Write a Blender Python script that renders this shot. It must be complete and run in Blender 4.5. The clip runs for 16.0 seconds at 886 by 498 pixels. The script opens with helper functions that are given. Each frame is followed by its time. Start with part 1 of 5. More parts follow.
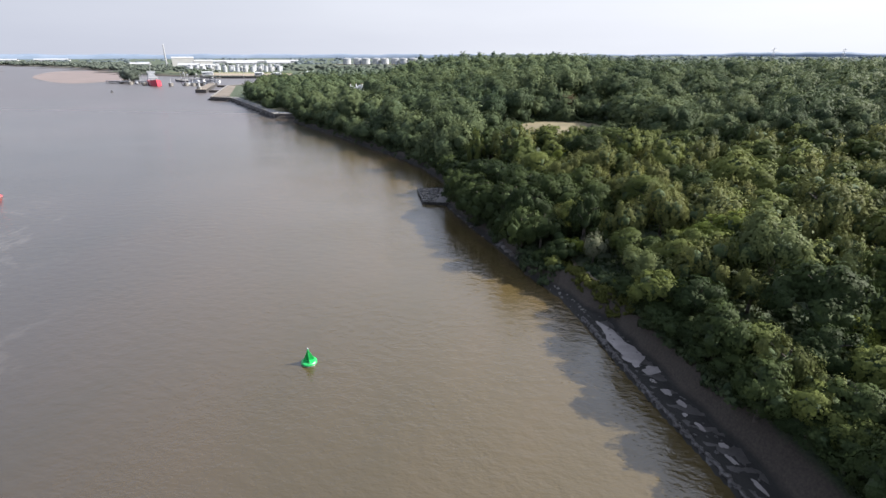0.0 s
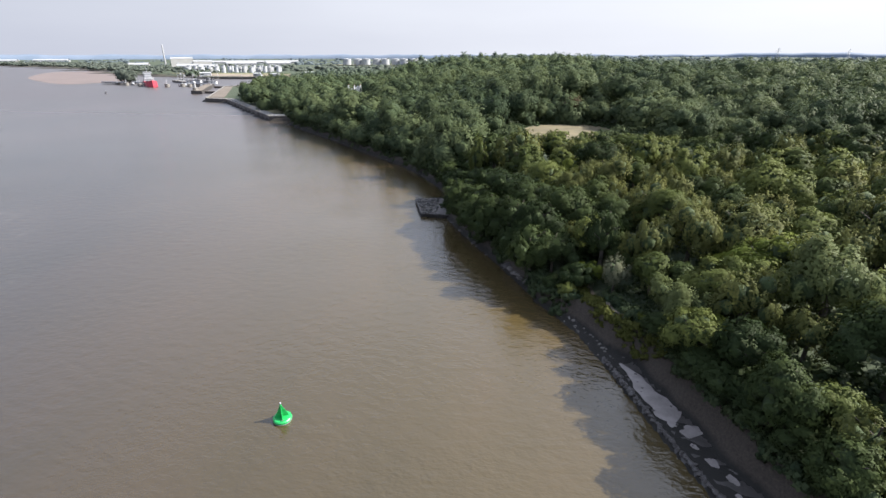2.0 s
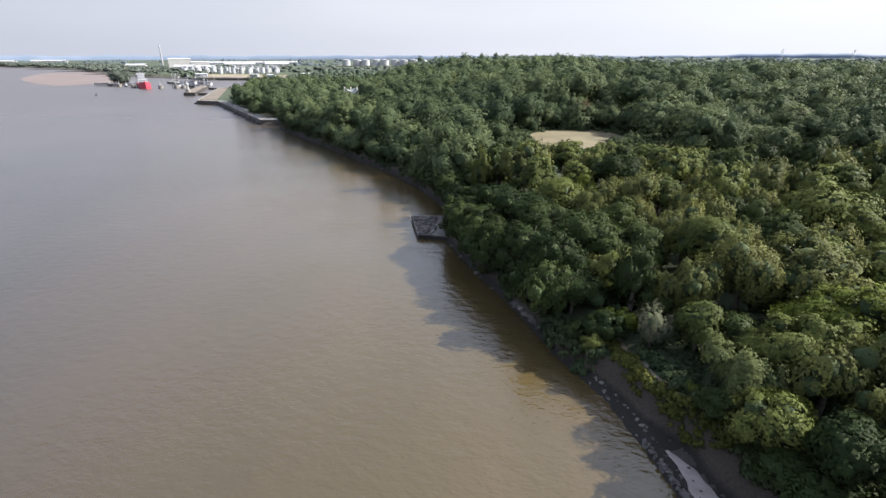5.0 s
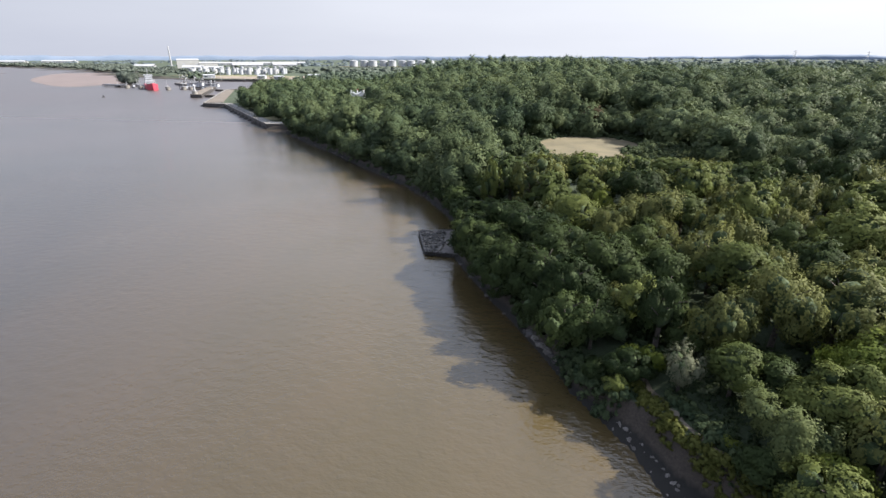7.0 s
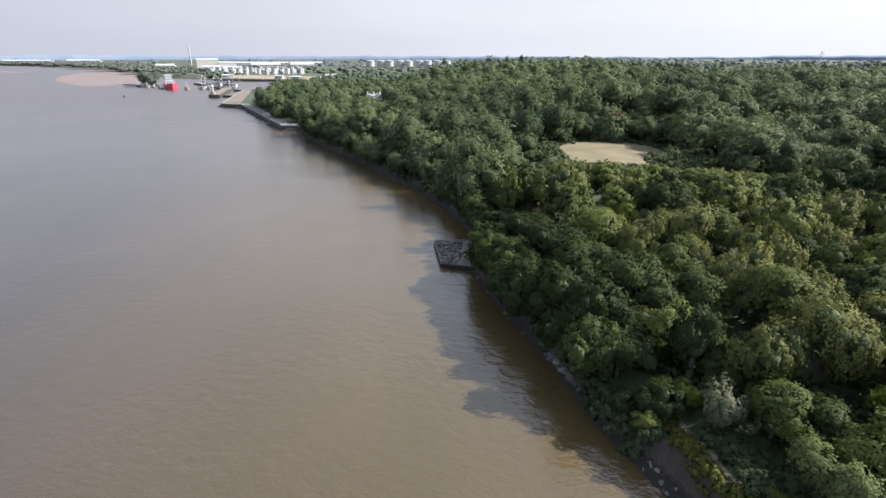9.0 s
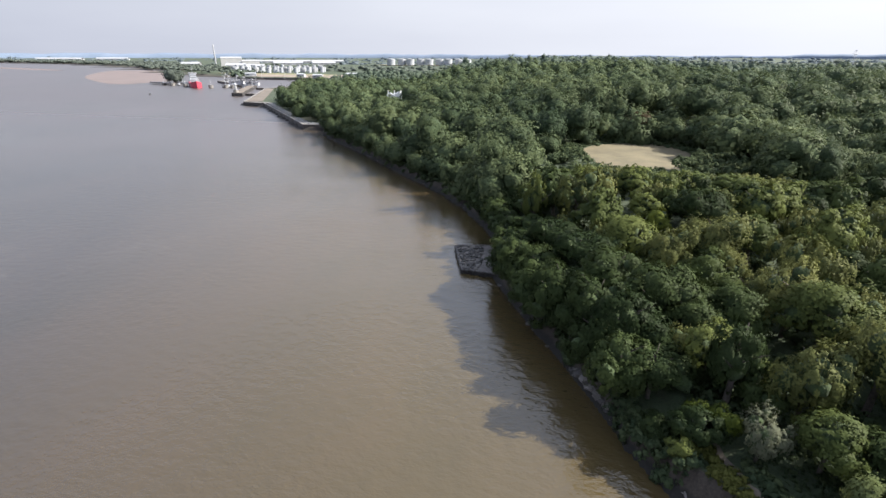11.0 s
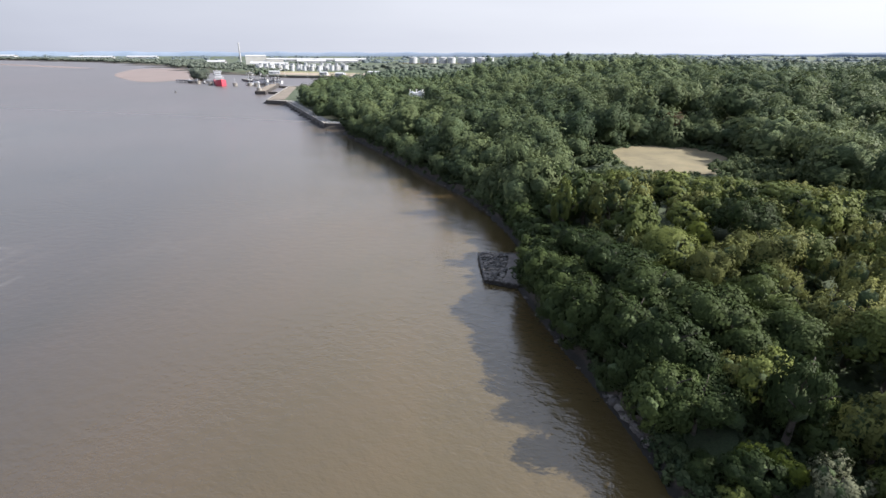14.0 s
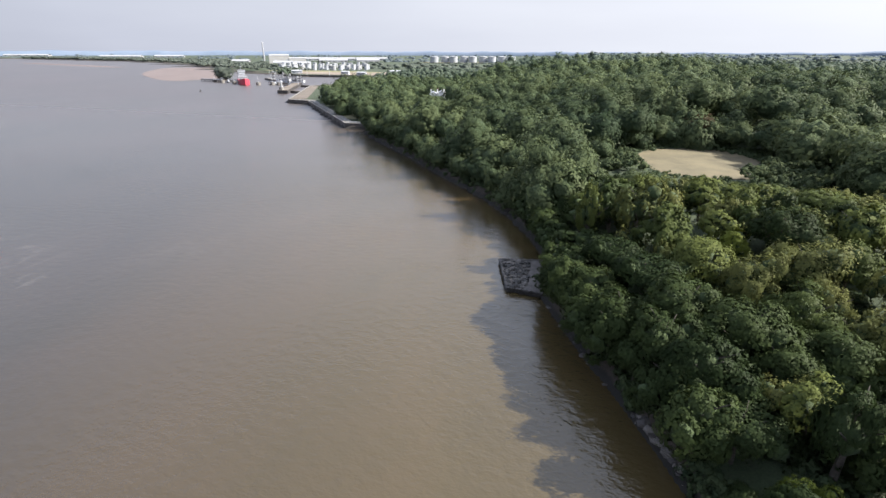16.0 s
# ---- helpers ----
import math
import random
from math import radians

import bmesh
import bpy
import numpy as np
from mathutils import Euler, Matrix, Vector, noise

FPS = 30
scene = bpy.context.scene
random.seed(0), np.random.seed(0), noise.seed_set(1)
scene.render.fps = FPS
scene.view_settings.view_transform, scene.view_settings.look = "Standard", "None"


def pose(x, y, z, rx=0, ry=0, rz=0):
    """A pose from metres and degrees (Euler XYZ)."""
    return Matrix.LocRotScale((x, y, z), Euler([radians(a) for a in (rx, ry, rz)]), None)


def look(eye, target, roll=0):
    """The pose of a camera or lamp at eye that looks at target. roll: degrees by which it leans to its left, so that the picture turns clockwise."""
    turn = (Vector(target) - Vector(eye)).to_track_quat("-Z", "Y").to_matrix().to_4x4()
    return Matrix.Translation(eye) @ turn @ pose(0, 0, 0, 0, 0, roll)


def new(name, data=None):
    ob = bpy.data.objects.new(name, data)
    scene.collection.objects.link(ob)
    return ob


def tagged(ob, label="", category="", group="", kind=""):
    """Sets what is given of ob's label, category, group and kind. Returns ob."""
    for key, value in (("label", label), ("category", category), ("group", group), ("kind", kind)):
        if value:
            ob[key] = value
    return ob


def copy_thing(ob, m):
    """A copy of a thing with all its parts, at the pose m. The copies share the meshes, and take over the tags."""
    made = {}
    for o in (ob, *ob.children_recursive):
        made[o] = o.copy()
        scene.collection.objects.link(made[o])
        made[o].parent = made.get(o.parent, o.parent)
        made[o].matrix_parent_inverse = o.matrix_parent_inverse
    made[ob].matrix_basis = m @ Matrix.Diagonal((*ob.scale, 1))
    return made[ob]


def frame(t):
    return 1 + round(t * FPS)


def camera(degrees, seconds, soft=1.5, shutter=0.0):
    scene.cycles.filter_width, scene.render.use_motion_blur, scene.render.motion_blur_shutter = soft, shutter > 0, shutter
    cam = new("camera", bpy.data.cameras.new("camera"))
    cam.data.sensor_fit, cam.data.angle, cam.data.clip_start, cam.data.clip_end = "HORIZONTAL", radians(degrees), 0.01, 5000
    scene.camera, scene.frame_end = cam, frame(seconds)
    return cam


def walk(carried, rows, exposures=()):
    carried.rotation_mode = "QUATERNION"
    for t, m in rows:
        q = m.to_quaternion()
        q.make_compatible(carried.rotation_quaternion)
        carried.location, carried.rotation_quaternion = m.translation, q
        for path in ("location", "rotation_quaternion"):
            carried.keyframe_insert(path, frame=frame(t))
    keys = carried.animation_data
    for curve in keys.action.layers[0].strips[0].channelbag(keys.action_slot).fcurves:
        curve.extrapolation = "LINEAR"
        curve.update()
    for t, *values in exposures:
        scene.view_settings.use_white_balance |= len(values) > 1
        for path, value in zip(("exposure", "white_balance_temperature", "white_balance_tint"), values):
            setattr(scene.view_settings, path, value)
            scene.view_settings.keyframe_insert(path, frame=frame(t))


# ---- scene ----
cam = camera(85.82, 16.0)
ROWS = [
    # seconds, x, y, z, yaw, pitch, roll
    (0, 7.921, 6.209, 48.503, 7.817, -22.382, 0.046),
    (0.5, 7.676, 9.576, 48.489, 7.922, -22.373, 0.018),
    (1, 7.296, 13.010, 48.400, 367.868, -22.358, -0.002),
    (1.5, 6.840, 16.430, 48.300, 367.878, -22.331, 0.007),
    (2, 6.377, 19.775, 48.247, 367.913, -22.325, 0.042),
    (2.5, 5.971, 23.093, 48.189, 367.978, -22.307, 0.056),
    (3, 5.599, 26.433, 48.082, 7.915, -22.278, 0.043),
    (3.5, 5.208, 29.750, 47.964, 7.915, -22.249, 0.030),
    (4, 4.805, 33.026, 47.852, 367.882, -22.258, 0.057),
    (6.5, 2.931, 43.412, 49.937, 8.364, -22.214, 0.076),
    (7, 2.454, 45.233, 50.345, 8.705, -22.207, 0.129),
    (7.5, 2.071, 46.830, 50.790, 9.094, -22.225, 0.154),
    (8, 1.693, 48.121, 51.211, 9.556, -22.211, 0.162),
    (8.5, 1.293, 49.233, 51.501, 10.017, -22.226, 0.185),
    (9, 0.938, 50.287, 51.637, 10.511, -22.236, 0.208),
    (11.5, -0.959, 54.414, 52.157, 13.241, -22.441, 0.263),
    (12, -1.301, 55.424, 52.109, 373.643, -22.468, 0.242),
    (12.5, -1.727, 56.453, 52.082, 14.061, -22.525, 0.249),
    (13, -2.185, 57.508, 52.045, 14.453, -22.553, 0.266),
    (13.5, -2.618, 58.537, 52.035, 14.810, -22.579, 0.270),
    (14, -3.006, 59.504, 52.071, 15.230, -22.594, 0.261),
    (14.5, -3.386, 60.370, 52.145, 15.687, -22.615, 0.251),
    (15, -3.772, 61.148, 52.256, 16.272, -22.649, 0.233),
    (15.5, -4.119, 61.870, 52.368, 17.020, -22.669, 0.210),
    (16, -4.446, 62.513, 52.470, 17.597, -22.707, 0.202),
]
walk(cam, [(t, pose(x, y, z, 90 + pitch, 0, yaw) @ pose(0, 0, 0, 0, 0, roll)) for t, x, y, z, yaw, pitch, roll in ROWS])

# ---- world, sun, exposure ----
SUN_ELEV, SUN_AZ = 38.0, 15.0          # degrees up; degrees from +x towards +y
sun_dir = Vector((math.cos(radians(SUN_ELEV)) * math.cos(radians(SUN_AZ)),
                  math.cos(radians(SUN_ELEV)) * math.sin(radians(SUN_AZ)),
                  math.sin(radians(SUN_ELEV))))
sun = new("sun", bpy.data.lights.new("sun", "SUN"))
sun.data.energy, sun.data.angle, sun.data.color = 5.6, radians(0.6), (1.0, 0.945, 0.87)
sun.matrix_world = look(sun_dir * 300, (0, 0, 0))
world = bpy.data.worlds.new("sky")
scene.world = world
world.use_nodes = True
wn, wl = world.node_tree.nodes, world.node_tree.links
sky = wn.new("ShaderNodeTexSky")
sky.sky_type, sky.sun_disc = "NISHITA", False
sky.sun_elevation, sky.sun_rotation = radians(SUN_ELEV), radians(90 - SUN_AZ)
sky.air_density, sky.dust_density, sky.ozone_density, sky.altitude = 1.0, 6.0, 1.0, 50
where = wn.new("ShaderNodeTexCoord")
toward = wn.new("ShaderNodeVectorMath")          # thin bright haze, whiter on the sun's side
toward.operation = "DOT_PRODUCT"
toward.inputs[1].default_value = sun_dir
wl.new(where.outputs["Generated"], toward.inputs[0])
veil = wn.new("ShaderNodeMapRange")
veil.inputs["From Min"].default_value, veil.inputs["From Max"].default_value = -0.5, 0.85
wl.new(toward.outputs["Value"], veil.inputs[0])
tone = wn.new("ShaderNodeMix")
tone.data_type = "RGBA"
tone.inputs[6].default_value, tone.inputs[7].default_value = (3.0, 3.17, 3.75, 1), (5.3, 5.45, 5.9, 1)
cloud_map = wn.new("ShaderNodeMapping")
cloud_map.inputs["Scale"].default_value = (1.2, 1.2, 7.0)
wl.new(where.outputs["Generated"], cloud_map.inputs[0])
cloud = wn.new("ShaderNodeTexNoise")
cloud.inputs["Scale"].default_value, cloud.inputs["Detail"].default_value = 1.6, 5.0
wl.new(cloud_map.outputs[0], cloud.inputs["Vector"])
drift = wn.new("ShaderNodeMath")
drift.operation = "MULTIPLY_ADD"
drift.inputs[1].default_value = 0.35
wl.new(cloud.outputs[0], drift.inputs[0])
wl.new(veil.outputs[0], drift.inputs[2])
shift = wn.new("ShaderNodeMath")
shift.operation = "SUBTRACT"
shift.inputs[1].default_value = 0.17
wl.new(drift.outputs[0], shift.inputs[0])
wl.new(shift.outputs[0], tone.inputs[0])
haze = wn.new("ShaderNodeMix")
haze.data_type = "RGBA"
up = wn.new("ShaderNodeSeparateXYZ")
wl.new(where.outputs["Generated"], up.inputs[0])
lift = wn.new("ShaderNodeMapRange")                 # bluer and brighter above the ground haze
lift.inputs["From Min"].default_value, lift.inputs["From Max"].default_value = 0.12, 0.42
wl.new(up.outputs[2], lift.inputs[0])
away = wn.new("ShaderNodeMapRange")                 # duller over the river, away from the sun
away.inputs["From Min"].default_value, away.inputs["From Max"].default_value = -0.9, -0.45
away.inputs["To Min"].default_value, away.inputs["To Max"].default_value = 0.55, 1.0
wl.new(toward.outputs["Value"], away.inputs[0])
clear_sky = wn.new("ShaderNodeMix")
clear_sky.data_type = "RGBA"
clear_sky.inputs[6].default_value, clear_sky.inputs[7].default_value = (1, 1, 1, 1), (1.30, 1.43, 1.68, 1)
wl.new(lift.outputs[0], clear_sky.inputs[0])
upper = wn.new("ShaderNodeMix")
upper.data_type, upper.blend_type = "RGBA", "MULTIPLY"
upper.inputs[0].default_value = 1.0
wl.new(tone.outputs[2], upper.inputs[6])
wl.new(clear_sky.outputs[2], upper.inputs[7])
thin = wn.new("ShaderNodeMapRange")
thin.inputs["From Min"].default_value, thin.inputs["From Max"].default_value = 0.45, 1.0
thin.inputs["To Min"].default_value, thin.inputs["To Max"].default_value = 0.94, 0.5
wl.new(up.outputs[2], thin.inputs[0])
wl.new(thin.outputs[0], haze.inputs[0])
wl.new(sky.outputs[0], haze.inputs[6])
wl.new(upper.outputs[2], haze.inputs[7])
dull = wn.new("ShaderNodeVectorMath")
dull.operation = "SCALE"
wl.new(haze.outputs[2], dull.inputs[0])
wl.new(away.outputs[0], dull.inputs["Scale"])
wl.new(dull.outputs[0], wn["Background"].inputs[0])
wn["Background"].inputs[1].default_value = 0.0786
scene.view_settings.exposure = 1.39


# ---- materials ----
def mat(name):
    m = bpy.data.materials.new(name)
    m.use_nodes = True
    return m, m.node_tree.nodes, m.node_tree.links, m.node_tree.nodes["Principled BSDF"]


def ramp(nodes, stops):
    r = nodes.new("ShaderNodeValToRGB")
    while len(r.color_ramp.elements) < len(stops):
        r.color_ramp.elements.new(0.5)
    for e, (p, c) in zip(r.color_ramp.elements, stops):
        e.position, e.color = p, (*c, 1)
    return r


def coords(nodes, links, scale=(1, 1, 1), local=False):
    g = nodes.new("ShaderNodeTexCoord" if local else "ShaderNodeNewGeometry")
    mp = nodes.new("ShaderNodeMapping")
    mp.inputs["Scale"].default_value = scale
    links.new(g.outputs["Object" if local else "Position"], mp.inputs[0])
    return mp.outputs[0]


def noise_tex(nodes, links, vec, scale, detail=4.0, rough=0.6):
    n = nodes.new("ShaderNodeTexNoise")
    n.inputs["Scale"].default_value, n.inputs["Detail"].default_value = scale, detail
    n.inputs["Roughness"].default_value = rough
    links.new(vec, n.inputs["Vector"])
    return n.outputs[0]


def surface(name, dark, light, scale=1.0, fine=12.0, rough=0.85, bump=0.3, depth=0.05, metal=0.0, random_tint=0.0):
    """A weathered surface: broad stains between two colours, fine grain, small relief."""
    m, n, l, b = mat(name)
    v = coords(n, l)
    broad, grain = noise_tex(n, l, v, scale, 5), noise_tex(n, l, v, fine, 3, 0.7)
    mx = n.new("ShaderNodeMath")
    mx.operation = "MULTIPLY_ADD"
    mx.inputs[1].default_value = 0.35
    l.new(grain, mx.inputs[0])
    l.new(broad, mx.inputs[2])
    last = mx.outputs[0]
    if random_tint:
        oi = n.new("ShaderNodeObjectInfo")
        ad = n.new("ShaderNodeMath")
        ad.operation = "MULTIPLY_ADD"
        ad.inputs[1].default_value = random_tint
        l.new(oi.outputs["Random"], ad.inputs[0])
        l.new(last, ad.inputs[2])
        last = ad.outputs[0]
    r = ramp(n, [(0.45, dark), (0.85 + random_tint, light)])
    l.new(last, r.inputs[0])
    l.new(r.outputs[0], b.inputs["Base Color"])
    b.inputs["Roughness"].default_value, b.inputs["Metallic"].default_value = rough, metal
    if bump:
        bp = n.new("ShaderNodeBump")
        bp.inputs["Strength"].default_value, bp.inputs["Distance"].default_value = bump, depth
        l.new(mx.outputs[0], bp.inputs["Height"])
        l.new(bp.outputs[0], b.inputs["Normal"])
    return m


def leaf_material(name, dark, light, attribute=False, spread=0.18):
    """Leaves: colour differs from leaf clump to leaf clump and from tree to tree; some light passes through."""
    dark, light = [[k * c for k, c in zip((0.96, 0.94, 0.93) if attribute else (0.97, 0.93, 0.92), col)] for col in (dark, light)]
    m, n, l, b = mat(name)
    geo = n.new("ShaderNodeNewGeometry")
    if attribute:
        src = n.new("ShaderNodeAttribute")
        src.attribute_name = "tint"
        tree = src.outputs["Fac"]
    else:
        tree = n.new("ShaderNodeObjectInfo").outputs["Random"]
    a = n.new("ShaderNodeMath")
    a.operation = "MULTIPLY_ADD"
    a.inputs[1].default_value = spread
    l.new(geo.outputs["Random Per Island"], a.inputs[0])
    c = n.new("ShaderNodeMath")
    c.operation = "MULTIPLY"
    c.inputs[1].default_value = 1 - spread
    l.new(tree, c.inputs[0])
    l.new(c.outputs[0], a.inputs[2])
    r = ramp(n, [(0.0, dark), (1.0, light)])
    l.new(a.outputs[0], r.inputs[0])
    l.new(r.outputs[0], b.inputs["Base Color"])
    b.inputs["Roughness"].default_value = 0.6
    b.inputs["Specular IOR Level"].default_value = 0.05
    tr = n.new("ShaderNodeBsdfTranslucent")
    l.new(r.outputs[0], tr.inputs[0])
    mx = n.new("ShaderNodeMixShader")
    mx.inputs[0].default_value = 0.25
    l.new(b.outputs[0], mx.inputs[1])
    l.new(tr.outputs[0], mx.inputs[2])
    l.new(mx.outputs[0], n["Material Output"].inputs[0])
    return m


def canopy_material(name, dark, light):
    """The massed leaves of a crown seen from afar: small clumps in relief, a tint for each tree."""
    m, n, l, b = mat(name)
    v = coords(n, l)
    clump, grain = noise_tex(n, l, v, 0.9, 3, 0.65), noise_tex(n, l, v, 3.2, 2, 0.7)
    t = n.new("ShaderNodeAttribute")
    t.attribute_name = "tint"
    a = n.new("ShaderNodeMath")
    a.operation = "MULTIPLY_ADD"
    a.inputs[1].default_value = 0.6
    l.new(t.outputs["Fac"], a.inputs[0])
    g = n.new("ShaderNodeMapRange")
    g.inputs["From Min"].default_value, g.inputs["From Max"].default_value = 0.3, 0.75
    g.inputs["To Max"].default_value = 0.45
    l.new(clump, g.inputs[0])
    l.new(g.outputs[0], a.inputs[2])
    r = ramp(n, [(0.12, dark), (0.9, light)])
    l.new(a.outputs[0], r.inputs[0])
    l.new(r.outputs[0], b.inputs["Base Color"])
    b.inputs["Roughness"].default_value = 0.75
    b.inputs["Specular IOR Level"].default_value = 0.06
    s = n.new("ShaderNodeMath")
    s.operation = "MULTIPLY_ADD"
    s.inputs[1].default_value = 0.4
    l.new(grain, s.inputs[0])
    l.new(clump, s.inputs[2])
    bp = n.new("ShaderNodeBump")
    bp.inputs["Strength"].default_value, bp.inputs["Distance"].default_value = 1.0, 1.3
    l.new(s.outputs[0], bp.inputs["Height"])
    l.new(bp.outputs[0], b.inputs["Normal"])
    return m


def water_material():
    m, n, l, b = mat("silty_water")
    big = noise_tex(n, l, coords(n, l, (1, 0.45, 1)), 0.011, 4, 0.55)
    mid = noise_tex(n, l, coords(n, l, (1, 0.5, 1)), 0.07, 4, 0.6)
    ad = n.new("ShaderNodeMath")
    ad.operation = "MULTIPLY_ADD"
    ad.inputs[1].default_value = 0.35
    l.new(mid, ad.inputs[0])
    l.new(big, ad.inputs[2])
    r = ramp(n, [(0.42, (0.0365, 0.0290, 0.0132)), (0.62, (0.0450, 0.0342, 0.0160)), (0.85, (0.0545, 0.0388, 0.0195))])
    l.new(ad.outputs[0], r.inputs[0])
    # more silt towards the wooded bank, with the sun side's glare painted in
    shoal = n.new("ShaderNodeVectorMath")
    shoal.operation = "DOT_PRODUCT"
    shoal.inputs[1].default_value = (0.85, 0.52, 0.0)
    l.new(coords(n, l), shoal.inputs[0])
    much = n.new("ShaderNodeMapRange")
    much.inputs["From Min"].default_value, much.inputs["From Max"].default_value = -30.0, 40.0
    l.new(shoal.outputs["Value"], much.inputs[0])
    silt = n.new("ShaderNodeMix")
    silt.data_type = "RGBA"
    silt.inputs[6].default_value, silt.inputs[7].default_value = (0.56, 0.58, 0.64, 1), (1.16, 1.14, 1.06, 1)
    place = n.new("ShaderNodeSeparateXYZ")
    l.new(coords(n, l), place.inputs[0])
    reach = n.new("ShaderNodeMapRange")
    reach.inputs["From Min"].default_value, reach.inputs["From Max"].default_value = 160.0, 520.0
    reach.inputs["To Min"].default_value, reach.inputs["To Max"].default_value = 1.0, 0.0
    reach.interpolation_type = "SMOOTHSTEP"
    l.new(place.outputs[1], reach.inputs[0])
    near = n.new("ShaderNodeMath")
    near.operation = "MULTIPLY"
    l.new(much.outputs[0], near.inputs[0])
    l.new(reach.outputs[0], near.inputs[1])
    l.new(near.outputs[0], silt.inputs[0])
    far_sky_tint = n.new("ShaderNodeMix")                 # sky reflection and haze painted into the colour up the reach
    far_sky_tint.data_type = "RGBA"
    far_sky_tint.inputs[6].default_value = (1.0, 1.06, 1.85, 1)
    l.new(reach.outputs[0], far_sky_tint.inputs[0])
    l.new(silt.outputs[2], far_sky_tint.inputs[7])
    water_tint = n.new("ShaderNodeMix")
    water_tint.data_type, water_tint.blend_type = "RGBA", "MULTIPLY"
    water_tint.inputs[0].default_value = 1.0
    l.new(r.outputs[0], water_tint.inputs[6])
    l.new(far_sky_tint.outputs[2], water_tint.inputs[7])
    # thin pale foam lines where currents meet
    line = noise_tex(n, l, coords(n, l, (1, 0.35, 1)), 0.018, 6, 0.7)
    off = n.new("ShaderNodeMath")
    off.operation = "SUBTRACT"
    off.inputs[1].default_value = 0.5
    l.new(line, off.inputs[0])
    edge = n.new("ShaderNodeMath")
    edge.operation = "ABSOLUTE"
    l.new(off.outputs[0], edge.inputs[0])
    thin = n.new("ShaderNodeMapRange")
    thin.inputs["From Min"].default_value, thin.inputs["From Max"].default_value = 0.0, 0.012
    thin.inputs["To Min"].default_value, thin.inputs["To Max"].default_value = 1.0, 0.0
    l.new(edge.outputs[0], thin.inputs[0])
    some = n.new("ShaderNodeMapRange")
    some.inputs["From Min"].default_value, some.inputs["From Max"].default_value = 0.52, 0.68
    some.inputs["To Max"].default_value = 0.22
    l.new(noise_tex(n, l, coords(n, l), 0.006, 2, 0.5), some.inputs[0])
    both = n.new("ShaderNodeMath")
    both.operation = "MULTIPLY"
    l.new(thin.outputs[0], both.inputs[0])
    l.new(some.outputs[0], both.inputs[1])
    foam = n.new("ShaderNodeMix")
    foam.data_type = "RGBA"
    foam.inputs[7].default_value = (0.22, 0.20, 0.18, 1)
    l.new(both.outputs[0], foam.inputs[0])
    l.new(water_tint.outputs[2], foam.inputs[6])
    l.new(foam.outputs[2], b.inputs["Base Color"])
    b.inputs["IOR"].default_value = 1.62
    waves = n.new("ShaderNodeMapRange")               # small waves that run together up the reach
    waves.inputs["From Min"].default_value, waves.inputs["From Max"].default_value = 120.0, 600.0
    waves.inputs["To Min"].default_value, waves.inputs["To Max"].default_value = 0.12, 0.36
    waves.interpolation_type = "SMOOTHSTEP"
    l.new(place.outputs[1], waves.inputs[0])
    l.new(waves.outputs[0], b.inputs["Roughness"])
    slant = coords(n, l, (0.65, 1.0, 1))
    slant.node.inputs["Rotation"].default_value = (0, 0, 0.55)
    w1 = noise_tex(n, l, slant, 0.55, 3, 0.6)
    w2 = noise_tex(n, l, coords(n, l, (0.6, 1.0, 1)), 2.1, 2, 0.6)
    gust = noise_tex(n, l, coords(n, l, (0.6, 1, 1)), 0.03, 3, 0.6)
    mx = n.new("ShaderNodeMath")
    mx.operation = "MULTIPLY_ADD"
    mx.inputs[1].default_value = 0.3
    l.new(w2, mx.inputs[0])
    l.new(w1, mx.inputs[2])
    bp = n.new("ShaderNodeBump")
    bp.inputs["Distance"].default_value = 0.34
    l.new(mx.outputs[0], bp.inputs["Height"])
    gs = n.new("ShaderNodeMapRange")
    gs.inputs["From Min"].default_value, gs.inputs["From Max"].default_value = 0.35, 0.7
    gs.inputs["To Min"].default_value, gs.inputs["To Max"].default_value = 0.35, 0.8
    l.new(gust, gs.inputs[0])
    calm = n.new("ShaderNodeMapRange")                # smoother water further up the reach
    calm.inputs["From Min"].default_value, calm.inputs["From Max"].default_value = 120.0, 480.0
    calm.inputs["To Min"].default_value, calm.inputs["To Max"].default_value = 1.0, 0.65
    calm.interpolation_type = "SMOOTHSTEP"
    l.new(place.outputs[1], calm.inputs[0])
    still = n.new("ShaderNodeMath")
    still.operation = "MULTIPLY"
    l.new(gs.outputs[0], still.inputs[0])
    l.new(calm.outputs[0], still.inputs[1])
    l.new(still.outputs[0], bp.inputs["Strength"])
    l.new(bp.outputs[0], b.inputs["Normal"])
    return m


